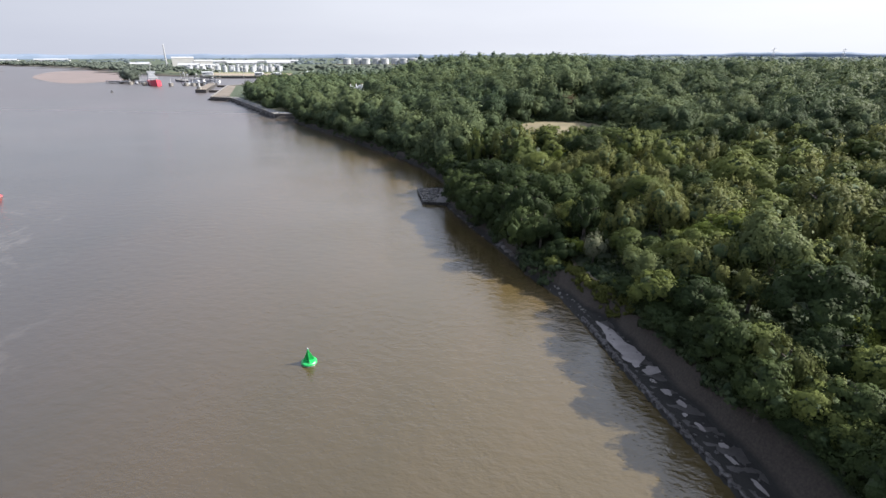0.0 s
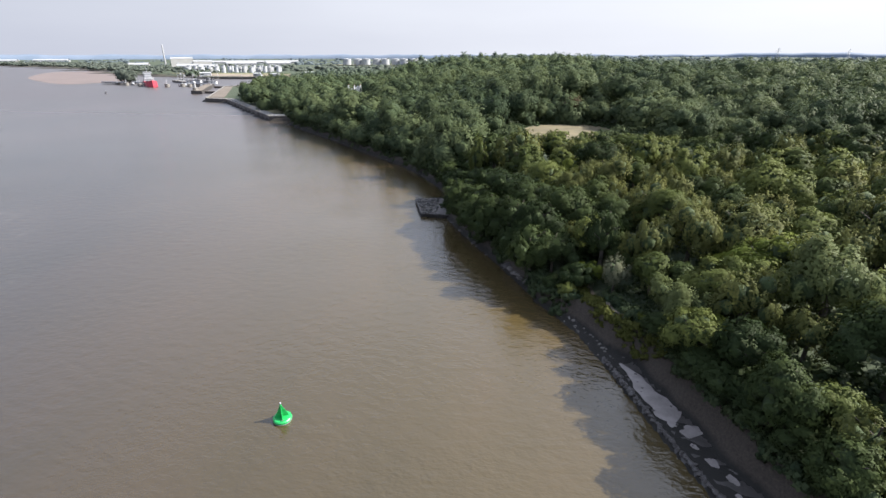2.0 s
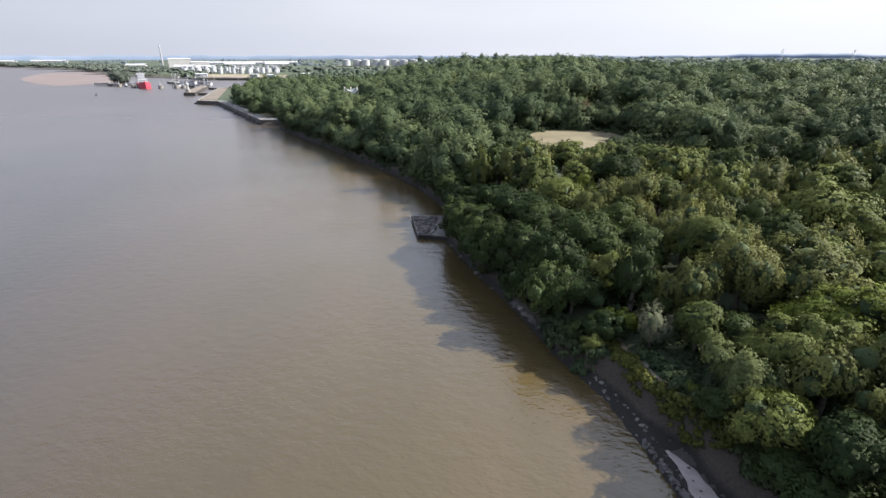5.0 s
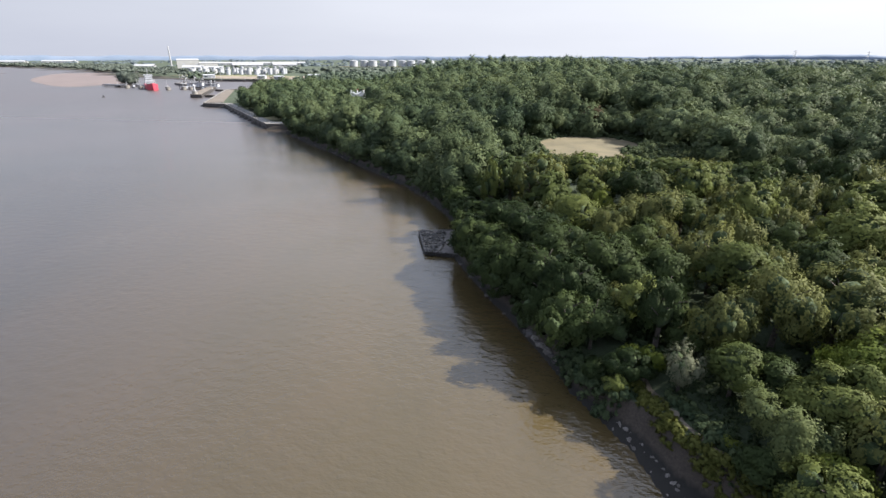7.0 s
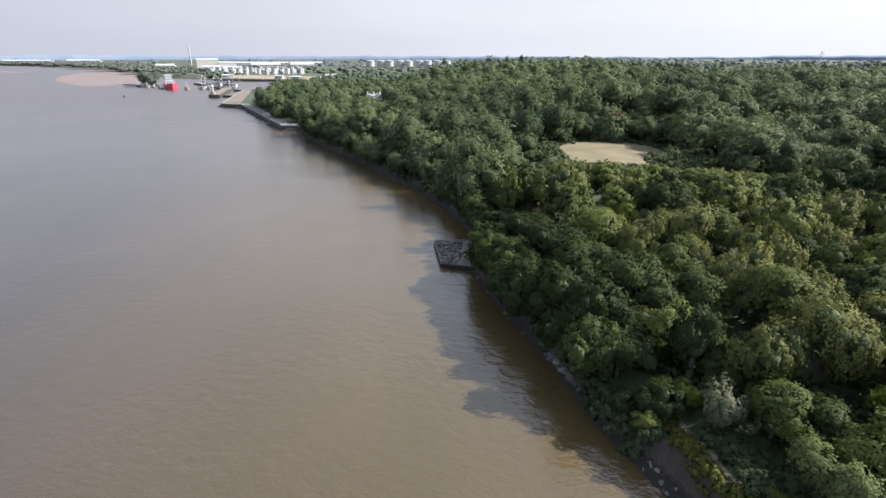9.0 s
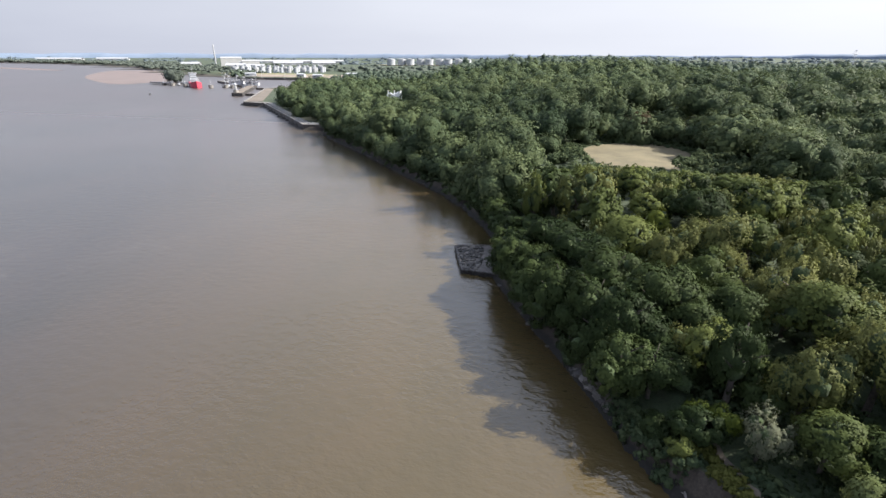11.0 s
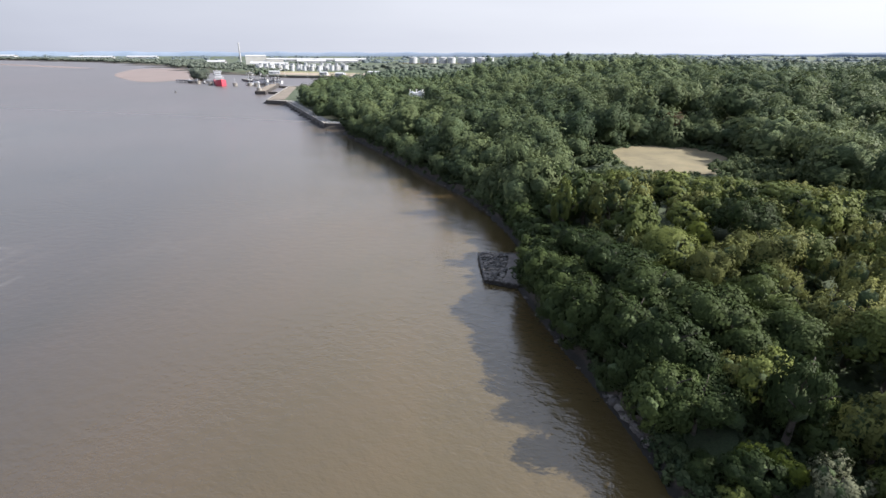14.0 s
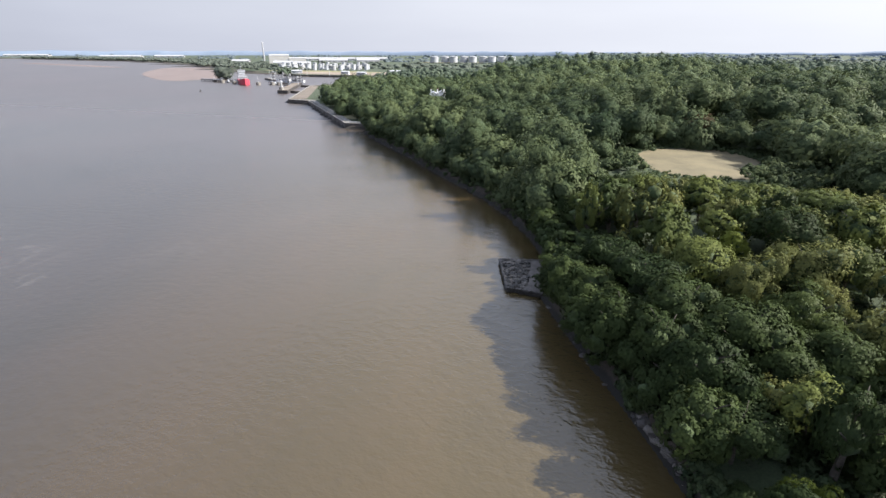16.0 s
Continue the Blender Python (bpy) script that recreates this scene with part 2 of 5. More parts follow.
def ground_material():
    """Earth and leaf litter, with scrub green over it and bare earth on the steep banks."""
    m, n, l, b = mat("woodland_ground")
    v = coords(n, l)
    broad, grain = noise_tex(n, l, v, 0.15, 5), noise_tex(n, l, v, 3.0, 4, 0.7)
    green = ramp(n, [(0.3, (0.014, 0.024, 0.010)), (0.7, (0.036, 0.052, 0.021))])
    earth = ramp(n, [(0.3, (0.021, 0.017, 0.013)), (0.7, (0.058, 0.046, 0.035))])
    l.new(grain, green.inputs[0])
    l.new(grain, earth.inputs[0])
    geo = n.new("ShaderNodeNewGeometry")
    sep = n.new("ShaderNodeSeparateXYZ")
    l.new(geo.outputs["Normal"], sep.inputs[0])
    mr = n.new("ShaderNodeMapRange")
    mr.inputs["From Min"].default_value, mr.inputs["From Max"].default_value = 0.75, 0.95
    l.new(sep.outputs[2], mr.inputs[0])
    at = n.new("ShaderNodeSeparateXYZ")
    l.new(geo.outputs["Position"], at.inputs[0])
    hi = n.new("ShaderNodeMapRange")
    hi.inputs["From Min"].default_value, hi.inputs["From Max"].default_value = 2.4, 3.3
    l.new(at.outputs[2], hi.inputs[0])
    both = n.new("ShaderNodeMath")
    both.operation = "MULTIPLY"
    l.new(mr.outputs[0], both.inputs[0])
    l.new(hi.outputs[0], both.inputs[1])
    mx = n.new("ShaderNodeMix")
    mx.data_type = "RGBA"
    l.new(both.outputs[0], mx.inputs[0])
    l.new(earth.outputs[0], mx.inputs[6])
    l.new(green.outputs[0], mx.inputs[7])
    tide = n.new("ShaderNodeMapRange")                # weed and wet below the tide line
    tide.inputs["From Min"].default_value, tide.inputs["From Max"].default_value = 1.0, 1.7
    l.new(at.outputs[2], tide.inputs[0])
    wet = n.new("ShaderNodeMix")
    wet.data_type = "RGBA"
    wet.inputs[6].default_value = (0.011, 0.010, 0.008, 1)
    l.new(tide.outputs[0], wet.inputs[0])
    l.new(mx.outputs[2], wet.inputs[7])
    l.new(wet.outputs[2], b.inputs["Base Color"])
    b.inputs["Roughness"].default_value = 0.95
    bp = n.new("ShaderNodeBump")
    bp.inputs["Strength"].default_value, bp.inputs["Distance"].default_value = 0.5, 0.3
    l.new(grain, bp.inputs["Height"])
    l.new(bp.outputs[0], b.inputs["Normal"])
    return m


M_WATER, M_GROUND = water_material(), ground_material()
M_FIELD = surface("dry_grass", (0.066, 0.056, 0.030), (0.120, 0.100, 0.055), 0.12, 2.5, 0.95, 0.3, 0.08)
M_LAWN = surface("lawn_grass", (0.10, 0.105, 0.048), (0.185, 0.165, 0.085), 0.15, 2.5, 0.95, 0.3, 0.08)
M_CONCRETE = surface("weathered_concrete", (0.09, 0.085, 0.078), (0.20, 0.19, 0.175), 0.6, 7, 0.85, 0.3, 0.03)
M_WETSTONE = surface("wet_dark_stone", (0.014, 0.013, 0.012), (0.065, 0.058, 0.054), 1.2, 9, 0.5, 0.5, 0.06, random_tint=0.25)
M_WEED = surface("black_weedy_stone", (0.006, 0.006, 0.005), (0.022, 0.020, 0.017), 1.2, 9, 0.6, 0.5, 0.06, random_tint=0.2)
M_ROCK = surface("pale_sandstone", (0.04, 0.036, 0.032), (0.14, 0.128, 0.115), 0.8, 7, 0.8, 0.5, 0.08, random_tint=0.3)
M_SILT = surface("pale_silt", (0.15, 0.132, 0.124), (0.25, 0.225, 0.212), 0.5, 5, 0.5, 0.15, 0.02)
M_PATH = surface("trodden_path", (0.05, 0.042, 0.031), (0.11, 0.092, 0.07), 0.8, 6, 0.95, 0.2, 0.03)
M_MUD = surface("grey_mud", (0.035, 0.030, 0.027), (0.12, 0.105, 0.095), 0.6, 5, 0.6, 0.2, 0.03)
M_BARK = surface("bark", (0.022, 0.018, 0.014), (0.075, 0.062, 0.050), 2, 14, 0.9, 0.5, 0.03)
M_SAND = surface("estuary_sand", (0.096, 0.072, 0.062), (0.132, 0.100, 0.086), 0.02, 0.3, 0.6, 0)
M_GREEN = surface("green_buoy_paint", (0.005, 0.20, 0.045), (0.012, 0.32, 0.075), 1.5, 12, 0.4, 0.1, 0.01)
M_RED = surface("red_paint", (0.36, 0.035, 0.04), (0.50, 0.06, 0.065), 0.3, 3, 0.45, 0.1, 0.01)
M_HULL = surface("red_hull_paint", (0.27, 0.024, 0.042), (0.37, 0.042, 0.066), 0.3, 3, 0.5, 0.1, 0.01)
# white and cream of the far works: greyed in the colour for haze
M_WHITE = surface("white_paint", (0.22, 0.235, 0.26), (0.31, 0.325, 0.35), 0.15, 2, 0.6, 0.05, 0.01)
M_RENDER = surface("white_render", (0.55, 0.55, 0.54), (0.70, 0.70, 0.69), 0.3, 3, 0.8, 0.1, 0.01)
M_CREAM = surface("cream_sheeting", (0.21, 0.215, 0.225), (0.29, 0.295, 0.305), 0.05, 1, 0.7, 0.05, 0.01)
M_GREY = surface("grey_steel", (0.28, 0.29, 0.31), (0.44, 0.45, 0.47), 0.2, 3, 0.6, 0.1, 0.01)
M_DARKSTEEL = surface("dark_steel", (0.04, 0.04, 0.045), (0.12, 0.12, 0.125), 0.5, 4, 0.6, 0.1, 0.01)
M_TIMBER = surface("old_timber", (0.05, 0.042, 0.035), (0.15, 0.13, 0.11), 1, 8, 0.9, 0.3, 0.02)
M_BRICK = surface("red_brick", (0.20, 0.085, 0.06), (0.33, 0.16, 0.11), 0.3, 4, 0.9, 0.2, 0.02)
M_EARTH = surface("bare_sandy_earth", (0.13, 0.105, 0.085), (0.215, 0.175, 0.135), 0.02, 0.4, 0.95, 0)
M_CLAD = surface("cream_cladding", (0.29, 0.288, 0.28), (0.37, 0.365, 0.355), 0.05, 1, 0.7, 0.05, 0.01)
M_DECK = surface("sandy_stone_deck", (0.075, 0.062, 0.049), (0.135, 0.112, 0.090), 0.05, 0.6, 0.95, 0)
M_GLASS, _n, _l, _b = mat("window_glass")
_b.inputs["Base Color"].default_value, _b.inputs["Roughness"].default_value = (0.02, 0.025, 0.03, 1), 0.08
LEAVES = {
    "oak": ((0.015, 0.026, 0.010), (0.049, 0.070, 0.025)),
    "ash": ((0.033, 0.050, 0.016), (0.112, 0.136, 0.040)),
    "birch": ((0.052, 0.066, 0.022), (0.140, 0.152, 0.052)),
    "maple": ((0.046, 0.070, 0.012), (0.110, 0.134, 0.027)),
    "willow": ((0.062, 0.084, 0.032), (0.145, 0.172, 0.070)),
    "silver": ((0.070, 0.082, 0.050), (0.128, 0.140, 0.092)),
}
M_LEAF = {k: leaf_material(k + "_leaves", *v) for k, v in LEAVES.items()}
# leaf green darkened to paint the shade inside the crowns
M_CROWN_SHADE = surface("crown_inner_shade", (0.016, 0.029, 0.009), (0.040, 0.062, 0.017), 3, 14, 0.95, 0.6, 0.2)
# cores of far crowns: darkened for the gaps, blue raised for haze
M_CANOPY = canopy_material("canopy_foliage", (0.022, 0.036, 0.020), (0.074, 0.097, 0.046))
# wood and ridge leaves: blue and grey raised in the colour for haze
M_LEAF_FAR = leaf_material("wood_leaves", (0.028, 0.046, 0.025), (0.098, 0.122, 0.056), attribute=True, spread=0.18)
M_LEAF_RIDGE = leaf_material("ridge_haze_leaves", (0.046, 0.066, 0.050), (0.094, 0.120, 0.086), attribute=True, spread=0.25)

M_LEAF["copper"] = leaf_material("copper_leaves", (0.040, 0.031, 0.017), (0.078, 0.061, 0.033))
# haze painted into the leaf colour, paler and bluer at the skyline
M_LEAF_HAZE = leaf_material("distant_haze_leaves", (0.066, 0.084, 0.070), (0.118, 0.138, 0.116), attribute=True, spread=0.2)
M_LEAF_FARTHEST = leaf_material("skyline_haze_leaves", (0.090, 0.116, 0.128), (0.125, 0.155, 0.170), attribute=True, spread=0.2)


M_LEAF_HEDGE = leaf_material("hedge_leaves", (0.045, 0.055, 0.014), (0.135, 0.140, 0.040), attribute=True, spread=0.4)


# ---- small builders ----
def part(name, bm, material, parent=None, label=""):
    me = bpy.data.meshes.new(name)
    bm.to_mesh(me)
    bm.free()
    me.materials.append(material)
    ob = new(name, me)
    if parent:
        ob.parent = parent
    return tagged(ob, label)


def thing(name, m, label, category, group="", kind=""):
    ob = new(name)
    ob.matrix_basis = m
    ob.empty_display_size = 0.3
    return tagged(ob, label, category, group, kind)


def box(bm, size, m=None, bevel=0.0):
    r = bmesh.ops.create_cube(bm, size=1, matrix=(m or Matrix()) @ Matrix.Diagonal((*size, 1)))
    if bevel:
        es = list({e for v in r["verts"] for e in v.link_edges})
        bmesh.ops.bevel(bm, geom=es, offset=bevel, segments=1, affect="EDGES")
    return bm


def cyl(bm, r1, r2, h, m=None, seg=16, caps=True):
    """A tapered cylinder that stands on the origin of m."""
    bmesh.ops.create_cone(bm, cap_ends=caps, segments=seg, radius1=r1, radius2=r2, depth=h,
                          matrix=(m or Matrix()) @ Matrix.Translation((0, 0, h / 2)))
    return bm


def turned(bm, profile, seg=24):
    """A body of revolution from pairs of radius and height."""
    rings = [[bm.verts.new((r * math.cos(2 * math.pi * i / seg), r * math.sin(2 * math.pi * i / seg), z))
              for i in range(seg)] for r, z in profile]
    for a, b in zip(rings, rings[1:]):
        for i in range(seg):
            bm.faces.new((a[i], a[(i + 1) % seg], b[(i + 1) % seg], b[i]))
    bm.faces.new(rings[0][::-1])
    bm.faces.new(rings[-1])
    return bm


def stone_mesh(name, rng, material, flat=0.6):
    bm = bmesh.new()
    bmesh.ops.create_icosphere(bm, subdivisions=1, radius=0.5)
    for v in bm.verts:
        k = 0.75 + 0.5 * rng.random()
        v.co = Vector((v.co.x * k * 1.15, v.co.y * k, v.co.z * k * flat))
    me = bpy.data.meshes.new(name)
    bm.to_mesh(me)
    bm.free()
    me.materials.append(material)
    return me


# ---- terrain ----
SHORE_Y = (-400, 51, 59, 67, 77, 89, 99, 110, 120, 130, 140, 150, 162, 186, 202, 217, 235, 249, 268, 306, 332, 350, 362, 376)
SHORE_X = (150, 37.2, 34.3, 31.3, 27.9, 24.2, 20.6, 13.7, 9.4, 4.2, -1.4, -6.5, -12.3, -14.5, -21.5, -30, -43, -56, -73, -106, -130, -146, -155, -160)
LAND = list(zip(SHORE_X, SHORE_Y)) + [(-178, 374), (-290, 505), (-318, 509), (-405, 690), (-376, 790), (-388, 985), (-600, 965), (-645, 990),
        (-940, 1105), (-1110, 1240), (-1320, 1410), (-1580, 1595), (-1790, 1680), (-2040, 1770), (-2400, 1850), (-2680, 1880), (-5200, 2300), (-5200, 5200), (5200, 5200), (5200, -400)]


def land_distance(x, y):
    """Distance to the waterline, positive on land; x and y are arrays."""
    p = np.array(LAND, float)
    q = np.roll(p, -1, 0)
    best, inside = np.full(x.shape, 1e9), np.zeros(x.shape, bool)
    for (ax, ay), (bx, by) in zip(p, q):
        ex, ey = bx - ax, by - ay
        t = np.clip(((x - ax) * ex + (y - ay) * ey) / (ex * ex + ey * ey), 0, 1)
        best = np.minimum(best, np.hypot(x - ax - t * ex, y - ay - t * ey))
        if ay != by:
            cross = (ay > y) != (by > y)
            inside ^= cross & (x < (bx - ax) * (y - ay) / (by - ay) + ax)
    return np.where(inside, best, -best)


def smooth(a, b, v):
    t = np.clip((v - a) / (b - a), 0, 1)
    return t * t * (3 - 2 * t)


def wobble(x, y, s):
    return np.sin(x * s + 1.3 * np.sin(y * s * 0.7)) * np.cos(y * s * 1.1 + 0.9 * np.sin(x * s * 0.6))


FIELD = (36.5, 280.5, 24.5, 28.5, 10.2, -0.30)      # centre, radii, height and turn of the dry meadow


def field_k(x, y, grow=0.0):
    """Distance from the meadow's middle, 1 at its edge."""
    c, n = math.cos(FIELD[5]), math.sin(FIELD[5])
    dx, dy = x - FIELD[0], y - FIELD[1]
    return np.hypot((dx * c + dy * n) / (FIELD[2] + grow), (dy * c - dx * n) / (FIELD[3] + grow))



def terrain(x, y):
    x, y = np.asarray(x, float), np.asarray(y, float)
    d = land_distance(x, y)
    foot = 0.3 + 1.2 * smooth(107, 100, y) + 3.3 * smooth(99, 86, y) + 0.5 * wobble(x, y, 0.5)
    bank = 1.0 + 1.4 * smooth(107, 100, y) + 0.8 * smooth(99, 86, y)
    low = 0.75 * smooth(-0.6, 0.5, d) + (0.05 + 0.3 * smooth(90, 95, y)) * wobble(x, y, 1.1) * smooth(1, 2.5, d) * smooth(14, 9, d)
    shelf = 2.0 * smooth(101, 108, y)
    h = low + (4.6 - shelf) * smooth(0, 1, (d - foot) / bank) + shelf * smooth(2, 12, d)
    s = smooth(-0.38, -0.10, x / np.maximum(y, 60)) * (1 - 0.32 * smooth(0.02, 0.30, x / np.maximum(y, 60)))
    rise = np.maximum(d - 9, 0) / 145
    h = h + (3 + 20.5 * s) * (1 - np.exp(-rise ** 1.25)) + 1.2 * wobble(x, y, 0.03) * smooth(20, 60, d) * s
    h = h + 3.0 * wobble(x, y, 0.012) * smooth(330, 460, y) * s
    h = h + 28 * np.exp(-((x + 2540) ** 2 + (y - 1990) ** 2) / 130.0 ** 2) * (d > 0)
    h = h + 5.0 * np.exp(-((x - 28) / 40) ** 2 - ((y - 186) / 27) ** 2) * smooth(8, 24, d)
    quay = smooth(360, 376, y) * smooth(-130, -160, x)
    h = h * (1 - quay) + quay * np.where(d > 0, 3.4 + 3 * smooth(8, 60, d) * smooth(720, 600, y), 0)
    h = np.where(d < 0, np.maximum(0.45 * d, -4), h)
    f = smooth(2.3, 1.04, field_k(x, y))
    return h * (1 - f) + FIELD[4] * f


def sheet(name, xs, ys, height, material):
    gx, gy = np.meshgrid(xs, ys)
    gz = height(gx, gy)
    verts = np.stack([gx, gy, gz], -1).reshape(-1, 3)
    nx, ny = len(xs), len(ys)
    i = np.arange(nx * ny).reshape(ny, nx)
    quads = np.stack([i[:-1, :-1], i[:-1, 1:], i[1:, 1:], i[1:, :-1]], -1).reshape(-1, 4)
    return mesh_object(name, verts, quads, material, True)


def mesh_data(name, verts, quads, material, shade=False):
    me = bpy.data.meshes.new(name)
    n = quads.shape[1]
    me.vertices.add(len(verts))
    me.vertices.foreach_set("co", np.ascontiguousarray(verts, dtype=np.float32).ravel())
    me.loops.add(quads.size)
    me.loops.foreach_set("vertex_index", np.ascontiguousarray(quads, dtype=np.int32).ravel())
    me.polygons.add(len(quads))
    me.polygons.foreach_set("loop_start", np.arange(0, quads.size, n, dtype=np.int32))
    me.update(calc_edges=True)
    me.validate()
    if shade:
        me.shade_smooth()
    me.materials.append(material)
    return me


def mesh_object(name, verts, quads, material, shade=False):
    return new(name, mesh_data(name, verts, quads, material, shade))


# ---- ground and water ----
gxs = np.concatenate([np.linspace(-4950, -760, 34), np.arange(-740, -130, 10.0), np.arange(-130, -21, 3.0), np.arange(-20, 41, 0.6), np.arange(41, 48, 1.2), np.arange(49, 120, 3.5), np.arange(121, 700, 20.0), np.linspace(710, 4950, 24)])
gys = np.concatenate([np.linspace(-390, 30, 16), np.arange(36, 164, 1.2), np.arange(164.5, 300, 2.8), np.arange(301, 560, 5.0), np.arange(561, 1250, 14.0), np.linspace(1260, 4950, 26)])
ground = sheet("ground", gxs, gys, terrain, M_GROUND)
tagged(ground, "wooded riverbank ground of earth, scrub and leaf litter", "ground", kind="structure")
wxs, wys = np.array((-4950.0, 1200.0)), np.array((-390.0, 4900.0))
water = sheet("water", wxs, wys, lambda x, y: 0 * x, M_WATER)
tagged(water, "wide silty brown estuary water with small ripples", "water", kind="structure")


# ---- trees ----
rng = np.random.default_rng(7)


def directions(r, n, up=-1.0):
    d = r.normal(size=(n * 3, 3))
    d /= np.linalg.norm(d, axis=1)[:, None]
    return d[d[:, 2] > up][:n]


def ico_arrays(level):
    bm = bmesh.new()
    bmesh.ops.create_icosphere(bm, subdivisions=level, radius=1)
    v, f = np.array([q.co[:] for q in bm.verts]), np.array([[q.index for q in t.verts] for t in bm.faces])
    bm.free()
    return v, f


ICO = {1: ico_arrays(1), 2: ico_arrays(2)}


BROAD = ("oak", "ash", "copper", "maple")


def unit(v):
    return v / (np.linalg.norm(v, axis=-1, keepdims=True) + 1e-9)


def crown_arrays(seed, lobes, tufts, leaves, leaf, kind, level=1, core=0.7, whole=0.0):
    """A crown of unit radius round the origin: boughs, tufts of unequal size on the boughs, leaf clumps on the tufts.
    Triangles, and the shaded cores of the boughs."""
    r = np.random.default_rng(seed)
    broad = kind in BROAD
    d = directions(r, lobes, -0.45)
    flat = {"maple": 0.9, "copper": 0.95, "oak": 0.85, "ash": 0.95, "birch": 1.05, "willow": 0.9, "silver": 0.95}[kind]
    c = d * (0.28 - whole + 0.48 * r.random(len(d)))[:, None] * (1, 1, flat)
    rad = (0.20 + whole + 0.24 * r.random(len(d))) * (1 if broad else 0.86)
    c, rad = np.vstack([c, [(0, 0, 0.04)]]), np.append(rad, 0.44 + 0.5 * whole)
    pick = r.integers(0, len(c), tufts * 5)
    out = unit(directions(r, tufts * 7)[:tufts * 5] + 0.5 * unit(c[pick]) + (0, 0, 0.15))
    tc = c[pick] + out * (rad[pick] * (0.84 + 0.34 * r.random(len(pick)) ** 1.7))[:, None]
    deep = (np.linalg.norm(tc[:, None] - c[None], axis=2) / rad[None]).min(1)
    keep = np.nonzero((deep > 0.82) & (tc[:, 2] > -0.75))[0][:tufts]
    tc, tout = tc[keep], out[keep]
    tr = (0.055 + 0.14 * r.random(len(tc)) ** 1.6) * (1.1 if broad else 0.95)
    share = tr ** 1.6
    who = r.choice(len(tc), leaves, p=share / share.sum())
    stray = r.random(leaves)
    out = unit(directions(r, leaves * 2)[:leaves] + 0.55 * tout[who] + (0, 0, 0.25))
    stretch = np.array((1, 1, 0.75)) if broad else np.array((0.75, 0.75, 1.55))
    pos = tc[who] + out * stretch * (tr[who] * (0.66 + 0.36 * stray + 0.45 * (stray > 0.92)))[:, None]
    n = leaves
    hub = unit(pos + (0, 0, 0.25))
    nor = unit(0.5 * out + 0.45 * tout[who] + 0.3 * hub + r.normal(size=(n, 3)) * 0.24)
    side = unit(np.cross(nor, r.normal(size=(n, 3)) if broad else np.array((0, 0, 1.0)) + 0.6 * r.normal(size=(n, 3))))
    along = np.cross(nor, side)
    s = leaf * (0.45 + 0.9 * r.random(n) ** 1.3)[:, None]
    a, b = (s * 0.8, s * 0.8) if broad else (s * 0.5, s * 1.1)
    tri = np.stack([pos - side * a - along * b * 0.7 * r.random((n, 1)), pos + side * a - along * b * 0.6, pos + along * b], 1)
    verts, faces = tri.reshape(-1, 3), np.arange(3 * n).reshape(-1, 3)
    iv, jf = ICO[level]
    lump = 1 + (0.10 * r.normal(size=(len(c), len(iv))) if level > 1 else 0 * rad[:, None])
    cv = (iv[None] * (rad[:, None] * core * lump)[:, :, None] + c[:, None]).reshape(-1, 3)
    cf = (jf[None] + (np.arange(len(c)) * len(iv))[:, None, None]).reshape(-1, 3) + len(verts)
    lit = unit((0.25 * out + 0.35 * tout[who] + 0.6 * hub if whole else 0.3 * out + 0.45 * tout[who] + 0.5 * hub) + r.normal(size=(n, 3)) * 0.12)
    soft = np.vstack([np.repeat(lit, 3, 0), np.tile(iv, (len(c), 1))])
    return np.vstack([verts, cv]), np.vstack([faces, cf]), soft


def soften(me, normals):
    """Lets the light fall over a crown's clumps as a whole."""
    me.attributes.new("custom_normal", "FLOAT_VECTOR", "POINT").data.foreach_set("vector", np.ascontiguousarray(normals, dtype=np.float32).ravel())
    return me


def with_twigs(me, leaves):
    """Gives the faces past the leaves, the crown's inside, a darkened green that paints in shade."""
    me.materials.append(M_CROWN_SHADE)
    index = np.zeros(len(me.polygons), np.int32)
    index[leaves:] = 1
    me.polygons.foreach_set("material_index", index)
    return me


def crown_mesh(kind, seed, fine=1):
    leaf = {"maple": 0.048, "copper": 0.048, "oak": 0.048, "ash": 0.048, "birch": 0.044, "willow": 0.042, "silver": 0.042}[kind]
    tufts, count, grow = ((150, 3000, 1.4), (230, 5800, 1.06), (330, 10800, 0.82))[fine]
    v, f, soft = crown_arrays(seed, {"oak": 13, "ash": 11, "birch": 15, "willow": 12, "silver": 11, "maple": 10, "copper": 13}[kind], tufts, count, leaf * grow, kind)
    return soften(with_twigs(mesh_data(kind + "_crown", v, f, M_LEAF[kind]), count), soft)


def limb(bm, a, b, r1, r2, seg=6):
    a, b = Vector(a), Vector(b)
    bmesh.ops.create_cone(bm, cap_ends=True, segments=seg, radius1=r1, radius2=r2, depth=(b - a).length,
                          matrix=Matrix.Translation((a + b) / 2) @ (b - a).to_track_quat("Z", "Y").to_matrix().to_4x4())


def trunk_mesh(seed):
    """A tapered trunk of unit height with limbs that spread into the crown."""
    r, bm = random.Random(seed), bmesh.new()
    limb(bm, (0, 0, -0.08), (0.01, 0, 0.35), 0.035, 0.026, 8)
    limb(bm, (0.01, 0, 0.34), (0.0, 0.02, 0.8), 0.026, 0.008)
    for k in range(6):
        a, z = k * 1.05 + r.random(), 0.3 + 0.07 * k
        limb(bm, (0, 0, z), (0.22 * math.cos(a), 0.22 * math.sin(a), z + 0.14 + 0.12 * r.random()), 0.014, 0.004, 5)
    me = bpy.data.meshes.new("trunk")
    bm.to_mesh(me)
    bm.free()
    me.materials.append(M_BARK)
    return me


